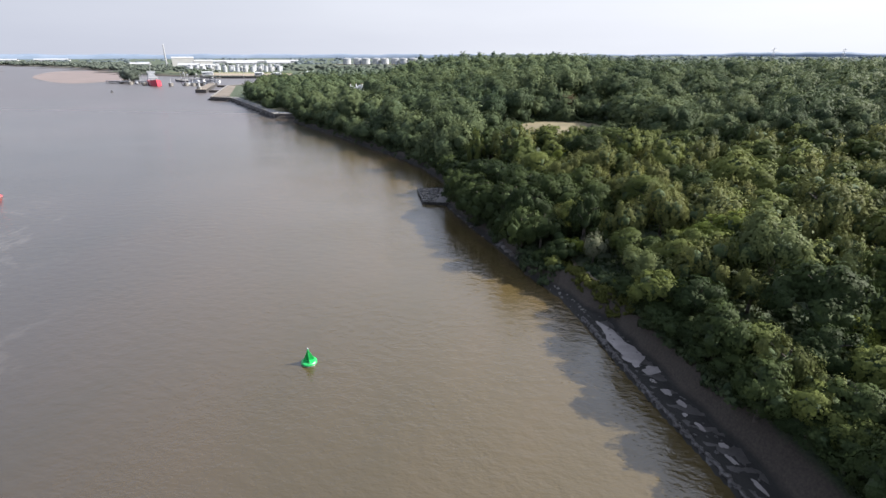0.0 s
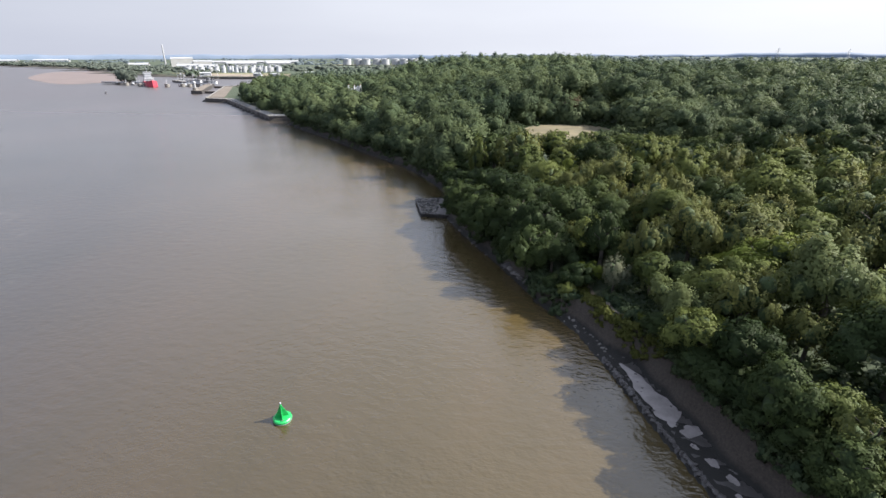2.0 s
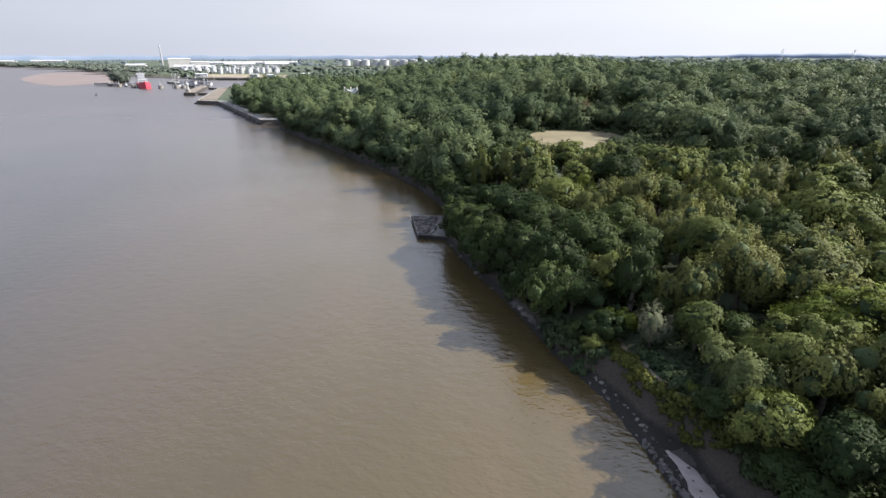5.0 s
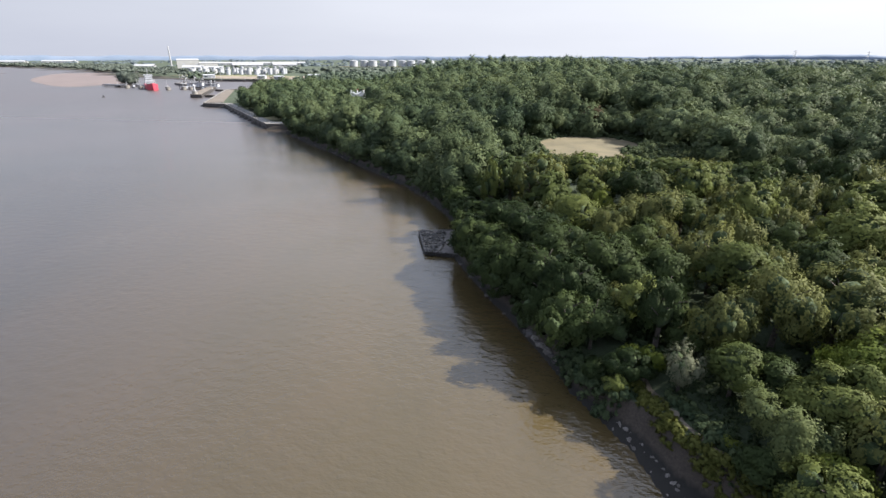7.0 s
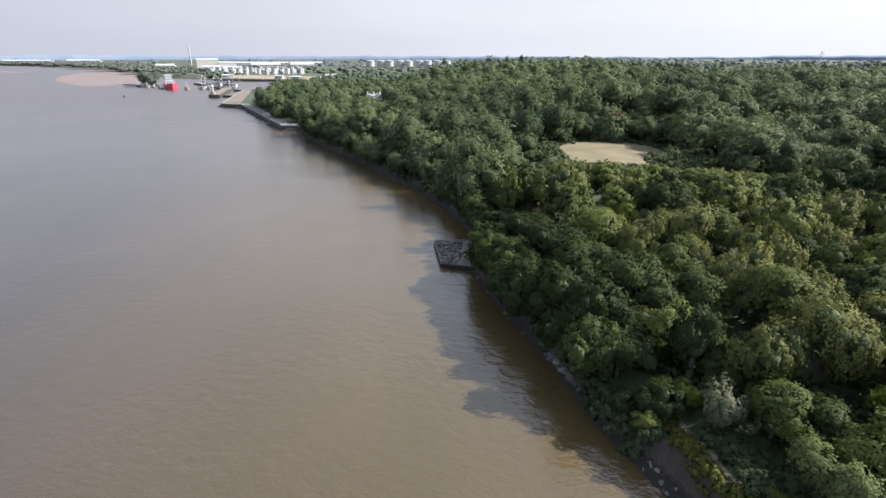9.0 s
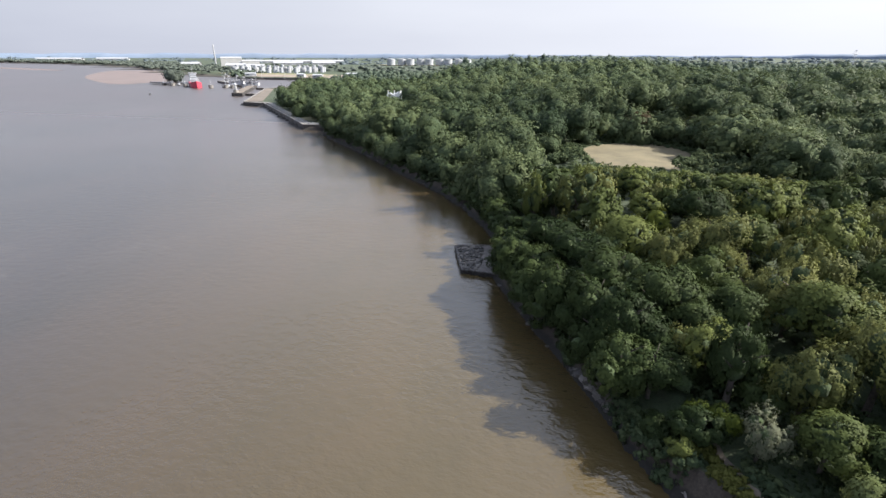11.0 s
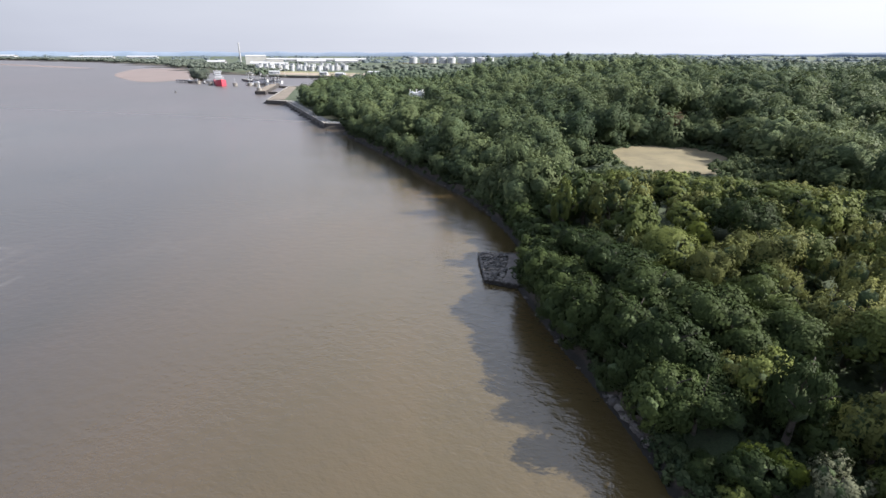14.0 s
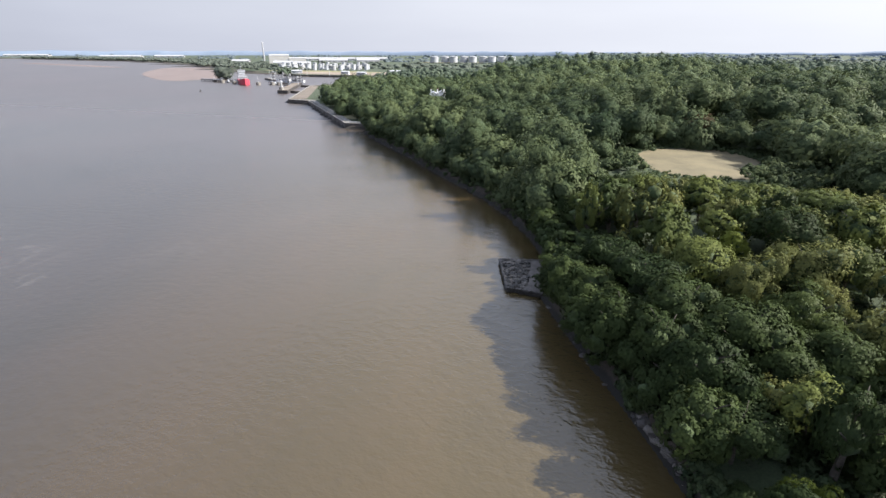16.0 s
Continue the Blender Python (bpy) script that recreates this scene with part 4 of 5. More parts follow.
# ---- buoys ----
def buoy(name, x, y, paint, label, scale=1.0):
    b = thing(name, Matrix.Translation((x, y, 0)) @ Matrix.Rotation(0.5, 4, "Z") @ Matrix.Rotation(0.04, 4, "X") @ Matrix.Scale(scale, 4), label, "buoy")
    part("float", turned(bmesh.new(), [(0.9, -0.5), (1.22, -0.2), (1.34, 0.12), (1.32, 0.42), (1.18, 0.56), (0.7, 0.62)], 28), paint, b)
    part("rubbing_strake", turned(bmesh.new(), [(1.30, 0.02), (1.38, 0.06), (1.38, 0.16), (1.30, 0.2)], 28), M_DARKSTEEL, b, "dark wet band at the waterline")
    part("lamp_post", cyl(bmesh.new(), 0.09, 0.06, 2.3, Matrix.Translation((0, 0, 0.6)), 10), paint, b)
    for k in range(4):
        bm = bmesh.new()
        a, t = k * math.pi / 2, 0.03
        pts = [(0.06, 0.6), (0.98, 0.6), (0.92, 0.75), (0.14, 2.55), (0.06, 2.55)]
        sides = [[bm.verts.new((px, s, pz)) for px, pz in pts] for s in (-t, t)]
        bm.faces.new(sides[0])
        bm.faces.new(sides[1][::-1])
        for i in range(5):
            bm.faces.new((sides[0][i], sides[1][i], sides[1][(i + 1) % 5], sides[0][(i + 1) % 5]))
        bmesh.ops.rotate(bm, verts=bm.verts, cent=(0, 0, 0), matrix=Matrix.Rotation(a, 3, "Z"))
        bmesh.ops.recalc_face_normals(bm, faces=bm.faces)
        part("fin", bm, paint, b)
    top = part("lantern", turned(bmesh.new(), [(0.1, 2.85), (0.14, 2.9), (0.14, 3.05), (0.05, 3.12)], 12), M_WHITE, b, "small white lantern")
    part("lantern_bracket", turned(bmesh.new(), [(0.16, 2.55), (0.17, 2.6), (0.1, 2.86)], 12), paint, b)
    for k in range(2):
        bm = bmesh.new()
        bmesh.ops.create_cone(bm, cap_ends=True, segments=8, radius1=0.05, radius2=0.05, depth=0.3, matrix=Matrix.Translation((0, 1.0 - 2 * k, 0.68)) @ Matrix.Rotation(1.57, 4, "Y"))
        part("lifting_eye", bm, M_DARKSTEEL, b)
    return b


buoy("channel_buoy", -23.6, 69.7, M_GREEN, "conical green lateral buoy with fins and white lantern", 0.98)
buoy("channel_buoy", -174.4, 149.4, M_RED, "red lateral buoy with fins out on the water", 1.0)
buoy("channel_buoy", -508, 593, M_DARKSTEEL, "small dark marker buoy off the dock entrance", 1.3)


# ---- shoreline stones ----
srng = random.Random(11)
DARK_STONES = [stone_mesh("stone", srng, M_WETSTONE, 0.65) for _ in range(6)]
BLACK_STONES = [stone_mesh("stone", srng, M_WEED, 0.6) for _ in range(6)]
PALE_STONES = [stone_mesh("rock", srng, M_ROCK, 0.6) for _ in range(6)]


def lay(name, meshes, x, y, z, size, parent=None):
    ob = new(name, srng.choice(meshes))
    ob.location = (x, y, z)
    ob.rotation_euler = (srng.uniform(-0.25, 0.25), srng.uniform(-0.25, 0.25), srng.random() * 6.28)
    ob.scale = (size * srng.uniform(0.8, 1.5), size * srng.uniform(0.8, 1.2), size * srng.uniform(0.7, 1.1))
    if parent:
        ob.parent = parent
    return ob


# the ruined stone jetty
JX, JY = -17.8, 170.0
jetty = thing("stone_jetty", Matrix.Translation((JX, JY, 0)), "ruined dark stone jetty with rubble on its deck", "jetty")
outline = [(-25.0, 177.6), (-20.2, 162.2), (-9.5, 161.2), (-9.0, 181.5)]
bm = bmesh.new()
lowr = [bm.verts.new((x - JX, y - JY, -1.5)) for x, y in outline]
topr = [bm.verts.new((x - JX, y - JY, 1.1)) for x, y in outline]
for i in range(4):
    bm.faces.new((lowr[i], lowr[(i + 1) % 4], topr[(i + 1) % 4], topr[i]))
bmesh.ops.recalc_face_normals(bm, faces=bm.faces)
part("wall", bm, M_WETSTONE, jetty, "black weed covered stone side")
bm = bmesh.new()
bm.faces.new([bm.verts.new((x - JX, y - JY, 1.1)) for x, y in outline])
bmesh.ops.recalc_face_normals(bm, faces=bm.faces)
part("deck", bm, M_MUD, jetty, "flat grey mud covered deck")
for (ax, ay), (bx, by), count in ((outline[0], outline[1], 24), (outline[1], outline[2], 16), (outline[3], outline[0], 22)):
    for n in range(count):
        for row in range(4):
            t = (n + 0.5 * (row % 2)) / count
            lay("stone", BLACK_STONES if row < 3 else DARK_STONES, ax + (bx - ax) * t - JX, ay + (by - ay) * t - JY, -0.1 + 0.42 * row, 0.8, jetty)
for n in range(190):
    u, v = srng.random() ** 1.4, srng.random()
    x = outline[0][0] + (outline[1][0] - outline[0][0]) * (1 - v) + u * 7.2 * (0.55 + 0.45 * v) + 0.5
    y = outline[0][1] + (outline[1][1] - outline[0][1]) * (1 - v) + u * 0.8
    lay("stone", PALE_STONES if srng.random() < 0.3 else BLACK_STONES, x - JX, y - JY, 1.2 + 0.15 * srng.random(), srng.uniform(0.55, 1.25), jetty)

# the stone apron with its silt pans
apron = thing("stone_apron", Matrix(), "dark wet stone apron along the waterline with silt pans", "apron", kind="structure")
av, aq = [], []
ays = np.arange(46, 92, 1.0)
for n, y in enumerate(ays):
    for k, o in enumerate((-0.5, 0.25, 1.2, 3.0, 5.0, 6.8)):
        av.append((waterline_x(y) + o * 1.1, y, (-0.6, 0.55, 0.72, 0.74, 0.76, 0.85)[k] + 0.05 * math.sin(y * 1.7 + k)))
    if n:
        aq += [(6 * n - 6 + k, 6 * n - 5 + k, 6 * n + 1 + k, 6 * n + k) for k in range(5)]
deck = mesh_object("apron_bed", np.array(av), np.array(aq), M_WETSTONE)
deck.parent = apron
for cy, ry, rx, off in ((74.3, 1.1, 1.5, 4.1), (75.6, 0.8, 0.6, 2.2), (69.0, 0.9, 0.55, 3.0), (66.6, 0.7, 0.6, 3.6), (62.0, 0.8, 0.4, 2.9), (58.8, 0.5, 0.55, 3.5), (56.4, 0.9, 0.35, 2.7), (52.5, 1.1, 0.35, 2.9), (71.5, 0.5, 0.4, 2.5), (64.2, 0.4, 0.35, 2.4)):
    pan = patch("silt_pan", waterline_x(cy) * 1.0 + off, cy, rx, ry, M_SILT, "", "", 0.4, 0.05 if ry > 3 else 0.14, level=0.86, seg=40, power=0.8, kind="")
    pan.parent = apron
pan_v, pan_q = [], []
for n, y in enumerate(np.arange(75.6, 88.9, 0.6)):
    k = (88.6 - y) / 13.0
    wide = 3.9 * max(k, 0.02) ** 0.55 * min(1, (y - 75.4) / 1.0) * (1 + 0.10 * math.sin(y * 2.3))
    mid = waterline_x(y) + 2.3 + 0.5 * k + 0.25 * math.sin(y * 0.9)
    pan_v += [(mid - wide / 2, y, 0.87), (mid + wide / 2, y + 0.3 * wide, 0.88)]
    if n:
        pan_q.append((2 * n - 2, 2 * n - 1, 2 * n + 1, 2 * n))
mesh_object("silt_pan", np.array(pan_v), np.array(pan_q), M_SILT).parent = apron
for n in range(230):
    y = 47 + 43.5 * n / 230
    lay("stone", DARK_STONES, waterline_x(y) + 0.35 + srng.uniform(-0.25, 0.25), y, 0.5 + 0.25 * srng.random(), srng.uniform(0.35, 0.8), apron)
for n in range(60):
    y = 47 + 44 * srng.random()
    lay("stone", DARK_STONES, waterline_x(y) + srng.uniform(1, 7), y, 0.82, srng.uniform(0.2, 0.5), apron)

# pale rocks at the foot of the earth cliff, dark rocks further along
for n in range(170):
    y = 91 + 35 * n / 170 + srng.uniform(-0.3, 0.3)
    u = srng.random()
    rock = lay("rock", PALE_STONES, waterline_x(y) + 0.3 + 1.7 * u, y, 0.15 + 0.7 * u, srng.uniform(0.3, 0.95) * (1.3 if srng.random() < 0.12 else 1))
    tagged(rock, "pale sandstone block fallen at the bank foot", "rock", "rocks along the waterline")
for n in range(16):
    y = 116.5 + 10.5 * n / 16
    rock = lay("rock", PALE_STONES if n % 3 else DARK_STONES, waterline_x(y) + srng.uniform(0.3, 1.1), y, srng.uniform(0.6, 2.0), srng.uniform(1.1, 1.9))
    tagged(rock, "pale sandstone ledge in the low cliff", "rock", "cliff ledges")
for n in range(150):
    y = 126 + 240 * n / 150 + srng.uniform(-0.8, 0.8)
    rock = lay("rock", DARK_STONES if srng.random() < 0.93 else PALE_STONES, waterline_x(y) + srng.uniform(-0.6, 1.6), y, srng.uniform(0.05, 0.5), srng.uniform(0.4, 1.2))
    tagged(rock, "dark wet boulder at the water's edge", "rock", "rocks along the waterline")


# ---- promenade wall, pier, docks ----
def quay_wall(name, pts, z0, z1, thick, material, label, parent=None, coping=None):
    """A wall along a line of points, with a coping of separate stones."""
    w = thing(name, Matrix.Translation((pts[0][0], pts[0][1], 0)), label, "quay wall", kind="structure")
    ox, oy = pts[0]
    for (ax, ay), (bx, by) in zip(pts, pts[1:]):
        ln, ang = math.hypot(bx - ax, by - ay), math.atan2(by - ay, bx - ax)
        m = Matrix.Translation(((ax + bx) / 2 - ox, (ay + by) / 2 - oy, (z0 + z1) / 2)) @ Matrix.Rotation(ang, 4, "Z")
        part("wall_face", box(bmesh.new(), (ln + thick * 0.9, thick, z1 - z0), m), material, w)
        n = max(1, int(ln / 6))
        for k in range(n):
            c = Matrix.Translation((ax - ox + (bx - ax) * (k + 0.5) / n, ay - oy + (by - ay) * (k + 0.5) / n, z1 + 0.16)) @ Matrix.Rotation(ang, 4, "Z")
            part("coping_stone", box(bmesh.new(), (ln / n - 0.12, thick + 0.4, 0.3), c, 0.05), coping or M_CONCRETE, w)
    return w


quay_wall("promenade_wall", [(-158, 377.5), (-177, 375), (-291, 507), (-317, 511)], -2, 3.6, 1.4, M_WETSTONE, "long dark stone river wall below the promenade")
quay_wall("pier_wall", [(-317, 511), (-404, 690), (-375, 790), (-387, 983)], -2, 3.9, 1.6, M_WETSTONE, "dark stone quay wall of the dock entrance")
quay_wall("dock_wall", [(-388, 984), (-600, 964), (-645, 989)], -2, 3.9, 1.6, M_WETSTONE, "dark stone wall at the back of the dock")
pv, pq = [], []
prom = [(-160, 380), (-177, 377), (-291, 510), (-317, 513)]
for n, (x, y) in enumerate(prom):
    nx, ny = ((1, 5), (3.4, 3), (3.4, 3.6), (12, 2))[n]
    pv += [(x, y, 3.72), (x + nx, y + ny, 3.9)]
    if n:
        pq.append((2 * n - 2, 2 * n, 2 * n + 1, 2 * n - 1))
tagged(mesh_object("promenade", np.array(pv), np.array(pq), M_CONCRETE), "grey concrete promenade behind the river wall", "promenade", kind="structure")
pv = [(-316, 513, 4.0), (-402, 690, 4.0), (-390, 690, 4.1), (-301, 520, 4.1)]
tagged(mesh_object("pier_deck", np.array(pv), np.array([[0, 3, 2, 1]]), M_DECK), "sandy brown pier deck beside the lock entrance", "pier", kind="structure")
for k in range(16):
    post = thing("bollard", Matrix.Translation((-178 - 7 * k + 1.2, 376.3 + 8.15 * k + 1.6, 3.7)), "short pale bollard on the promenade edge", "bollard", "promenade bollards")
    part("post", turned(bmesh.new(), [(0.25, 0), (0.22, 0.7), (0.3, 0.85), (0.2, 1.0)], 10), M_CREAM, post)
for k in range(5):
    wallseg = thing("parapet_block", Matrix.Translation((-161 - 3.2 * k, 378.3 - 0.42 * k, 3.7)), "pale stone parapet block at the wall's end", "parapet", "parapet blocks")
    part("block", box(bmesh.new(), (2.7, 0.6, 1.1), Matrix.Translation((0, 0, 0.55)), 0.06), M_CREAM, wallseg)


def slab(name, pts, z0, z1, material, label, category):
    bm = bmesh.new()
    cx, cy = sum(p[0] for p in pts) / len(pts), sum(p[1] for p in pts) / len(pts)
    a = [bm.verts.new((x - cx, y - cy, z0)) for x, y in pts]
    b = [bm.verts.new((x - cx, y - cy, z1)) for x, y in pts]
    bm.faces.new(b)
    for i in range(len(pts)):
        bm.faces.new((a[i], a[(i + 1) % len(pts)], b[(i + 1) % len(pts)], b[i]))
    bmesh.ops.recalc_face_normals(bm, faces=bm.faces)
    t = thing(name, Matrix.Translation((cx, cy, 0)), label, category, kind="structure")
    part("base", bm, M_WETSTONE, t)
    bm = bmesh.new()
    bm.faces.new([bm.verts.new((x - cx, y - cy, z1 + 0.05)) for x, y in pts])
    bmesh.ops.recalc_face_normals(bm, faces=bm.faces)
    part("deck", bm, material, t)
    return t


slab("lock_pier", [(-399, 606), (-386, 609), (-436, 708), (-466, 766), (-476, 764), (-440, 690)], -2, 4.0, M_DECK, "stone lock pier with a sandy deck", "pier")
slab("lock_gate", [(-436, 716), (-412, 712), (-412, 715), (-436, 719)], -2, 2.6, M_TIMBER, "dark timber lock gate across the basin", "lock gate")
slab("lock_gate", [(-388, 618), (-368, 616), (-368, 620), (-388, 622)], -2, 2.8, M_TIMBER, "dark timber lock gate across the entrance", "lock gate")
slab("canal_quay", [(-500, 770), (-540, 800), (-600, 850), (-590, 860), (-530, 815), (-492, 782)], -2, 3.4, M_CONCRETE, "grey quay between the locks and the canal", "quay")


def timber_jetty(x, y, w, dpt, label):
    t = thing("timber_jetty", Matrix.Translation((x, y, 0)), label, "jetty", "dock jetties")
    part("deck", box(bmesh.new(), (w, dpt, 0.5), Matrix.Translation((0, 0, 3.6)), 0.05), M_TIMBER, t)
    for i in range(max(2, int(w / 3))):
        for s in (-1, 1):
            part("pile", cyl(bmesh.new(), 0.35, 0.35, 5.6, Matrix.Translation((-w / 2 + 0.6 + i * (w - 1.2) / max(1, int(w / 3) - 1), s * (dpt / 2 - 0.5), -2)), 8), M_DARKSTEEL, t)
    part("rail", box(bmesh.new(), (w, 0.12, 0.9), Matrix.Translation((0, -dpt / 2 + 0.2, 4.3))), M_GREY, t)
    return t


for x, y, w, dpt in ((-655, 775, 34, 7), (-628, 765, 18, 8), (-575, 748, 12, 16), (-505, 752, 22, 10), (-480, 745, 26, 6), (-462, 742, 14, 8), (-596, 770, 28, 4)):
    timber_jetty(x, y, w, dpt, "dark timber jetty on piles by the lock")


def dolphin(x, y, h):
    t = thing("mooring_dolphin", Matrix.Translation((x, y, 0)), "round concrete mooring dolphin with a post", "dolphin", "mooring dolphins")
    part("drum", turned(bmesh.new(), [(3.4, -2), (3.4, 3.6), (3.7, 3.7), (3.7, 4.4)], 16), M_CONCRETE, t)
    part("post", cyl(bmesh.new(), 0.35, 0.2, h, Matrix.Translation((0, 0, 4.4)), 8), M_GREY, t)
    part("lamp", turned(bmesh.new(), [(0.4, h + 4.3), (0.6, h + 4.6), (0.3, h + 5.1)], 8), M_WHITE, t)


for x, y, h in ((-572, 735, 5), (-520, 727, 7), (-610, 752, 4), (-640, 768, 3), (-502, 738, 12), (-488, 735, 6)):
    dolphin(x, y, h)

tower = thing("lock_tower", Matrix.Translation((-397, 613, 4.0)), "small grey control tower on the lock pier", "tower")
part("body", turned(bmesh.new(), [(3.2, 0), (3.0, 3.4), (2.6, 3.5)], 8), M_CONCRETE, tower)
part("shaft", cyl(bmesh.new(), 1.6, 1.2, 5.5, Matrix.Translation((0, 0, 3.5)), 8), M_CREAM, tower)
part("cap", turned(bmesh.new(), [(1.7, 9), (1.9, 9.2), (1.9, 10.6), (0.3, 11.4)], 8), M_GREY, tower)
part("mast", cyl(bmesh.new(), 0.15, 0.08, 5, Matrix.Translation((0, 0, 11.3)), 6), M_GREY, tower)


def shed(x, y, ang, w, dpt, h, wall, roof, label, group="", z=None, glazed=True):
    """A pitched shed with separate walls, roof, doors and a row of windows."""
    zz = float(terrain(x, y)) - 0.1 if z is None else z
    t = thing("shed", Matrix.Translation((x, y, zz)) @ Matrix.Rotation(ang, 4, "Z"), label, "shed", group)
    part("wall", box(bmesh.new(), (w, dpt, h), Matrix.Translation((0, 0, h / 2))), wall, t)
    bm = bmesh.new()
    rise, ov = dpt * 0.12, 0.5
    prof = [(-dpt / 2 - ov, h), (0, h + rise), (dpt / 2 + ov, h), (dpt / 2 + ov, h + 0.4), (0, h + rise + 0.4), (-dpt / 2 - ov, h + 0.4)]
    ends = [[bm.verts.new((sx * (w / 2 + ov), py, pz)) for py, pz in prof] for sx in (-1, 1)]
    for e in ends:
        bm.faces.new((e[0], e[1], e[4], e[5]))
        bm.faces.new((e[1], e[2], e[3], e[4]))
    for i in range(6):
        bm.faces.new((ends[0][i], ends[0][(i + 1) % 6], ends[1][(i + 1) % 6], ends[1][i]))
    bmesh.ops.recalc_face_normals(bm, faces=bm.faces)
    part("roof", bm, roof, t)
    n = max(2, min(7, int(w / 14)))
    for k in range(n):
        cx = -w / 2 + w * (k + 0.5) / n
        if k % 3 == 1:
            part("door", box(bmesh.new(), (min(5, w / n * 0.5), 0.3, h * 0.6), Matrix.Translation((cx, -dpt / 2 - 0.1, h * 0.3))), M_GREY, t)
        elif glazed:
            part("window", box(bmesh.new(), (w / n * 0.5, 0.3, h * 0.2), Matrix.Translation((cx, -dpt / 2 - 0.1, h * 0.6))), M_GLASS, t)
    return t


# sheds round the locks
for x, y, a, w, dpt, h in ((-505, 772, 0.3, 22, 10, 6), (-478, 768, 0.3, 14, 9, 5), (-530, 806, 0.5, 18, 9, 6), (-560, 828, 0.6, 16, 8, 5), (-458, 752, 0.2, 9, 7, 6)):
    shed(x, y, a, w, dpt, h * 0.7, M_GREY, M_DARKSTEEL, "small grey dock shed with a dark roof", "dock sheds", 3.5)
for x, y, a, w, dpt, h in ((-520, 1010, 0.1, 16, 9, 6), (-640, 1015, 0.5, 22, 10, 6), (-690, 1075, 0.2, 30, 14, 8), (-470, 985, 0.0, 18, 10, 6), (-420, 1040, 0.1, 26, 12, 7)):
    shed(x, y, a, w, dpt, h, M_WHITE, M_GREY, "white works shed behind the dock", "works sheds")

# ---- the red ship ----
ship = thing("cargo_ship", Matrix.Translation((-556, 738, 0.2)) @ Matrix.Rotation(radians(-47), 4, "Z") @ Matrix.Scale(0.8, 4), "red hulled cargo ship with a white bridge, moored", "ship")
bm = bmesh.new()
L2, B2 = 40, 9.6
secs = []
for k in range(13):
    u = -1 + 2 * k / 12
    w = B2 * (1 - max(0, (u - 0.55) / 0.45) ** 2.2) * (1 if u > -0.85 else 0.86)
    top = 8.5 + 4.0 * max(0, (u - 0.55) / 0.45) + (0.6 if u < -0.6 else 0)
    secs.append([bm.verts.new((u * L2, s * max(w * f, 0.15), z)) for s, f, z in ((-1, 0.75, -3), (-1, 0.98, 0.5), (-1, 1.0, top), (1, 1.0, top), (1, 0.98, 0.5), (1, 0.75, -3))])
for a, b in zip(secs, secs[1:]):
    for i in range(6):
        bm.faces.new((a[i], a[(i + 1) % 6], b[(i + 1) % 6], b[i]))
bm.faces.new(secs[0][::-1])
bm.faces.new(secs[-1])
bmesh.ops.recalc_face_normals(bm, faces=bm.faces)
part("hull", bm, M_HULL, ship)
for dx, w, dy, z, h, nm in ((-29, 15, 15.5, 8.6, 5, "deckhouse"), (-30, 12, 13, 13.6, 4.5, "deckhouse"), (-30, 10, 11.5, 18.1, 4, "deckhouse"), (-29, 6.5, 15, 22.1, 3.4, "bridge")):
    blk = part(nm, box(bmesh.new(), (w, dy, h), Matrix.Translation((dx, 0, z + h / 2)), 0.2), M_WHITE, ship)
    part("window_band", box(bmesh.new(), (w + 0.15, dy * 0.92, h * 0.16), Matrix.Translation((dx, 0, z + h * 0.64))), M_GLASS, blk)
part("funnel", box(bmesh.new(), (3.4, 3.4, 6), Matrix.Translation((-36, 0, 22)), 0.4), M_RED, ship)
part("mast", cyl(bmesh.new(), 0.4, 0.15, 12, Matrix.Translation((-30, 0, 25)), 8), M_WHITE, ship)
part("mast_yard", box(bmesh.new(), (0.3, 6, 0.3), Matrix.Translation((-30, 0, 32))), M_WHITE, ship)
part("fore_mast", cyl(bmesh.new(), 0.35, 0.15, 9, Matrix.Translation((33, 0, 11)), 8), M_WHITE, ship)
for k in range(4):
    part("hatch", box(bmesh.new(), (10, 12, 2), Matrix.Translation((-12 + 11.5 * k, 0, 9.2)), 0.2), M_DARKSTEEL, ship)
part("deck_crane", box(bmesh.new(), (1.6, 1.6, 9), Matrix.Translation((0, 7, 12.6)), 0.15), M_CREAM, ship)


# ---- storage tanks, works, chimney ----
def tank_parts(radius, height, material):
    proto = thing("storage_tank", Matrix(), "cylindrical pale storage tank with a low cone roof", "tank", "storage tanks")
    part("shell", cyl(bmesh.new(), radius, radius, height, None, 20), material, proto)
    part("roof", turned(bmesh.new(), [(radius + 0.25, height + 0.01), (radius + 0.25, height + 0.35), (0.6, height + radius * 0.16)], 20), M_CREAM, proto)
    part("rail", turned(bmesh.new(), [(radius + 0.3, height - 0.9), (radius + 0.45, height - 0.88), (radius + 0.45, height - 0.7), (radius + 0.3, height - 0.68)], 20), M_GREY, proto)
    bm, last = bmesh.new(), None
    for k in range(15):
        ca, sa, z = math.cos(k * 0.09 - 1.9), math.sin(k * 0.09 - 1.9), height * k / 14
        ring = [bm.verts.new(((radius + o) * ca, (radius + o) * sa, z + u)) for o, u in ((0.05, 0), (1.0, 0), (1.0, 0.9), (0.9, 0.9), (0.9, 0.15), (0.05, 0.15))]
        if last:
            for i in range(6):
                bm.faces.new((last[i], last[(i + 1) % 6], ring[(i + 1) % 6], ring[i]))
        last = ring
    bmesh.ops.recalc_face_normals(bm, faces=bm.faces)
    part("stair", bm, M_GREY, proto)
    return proto


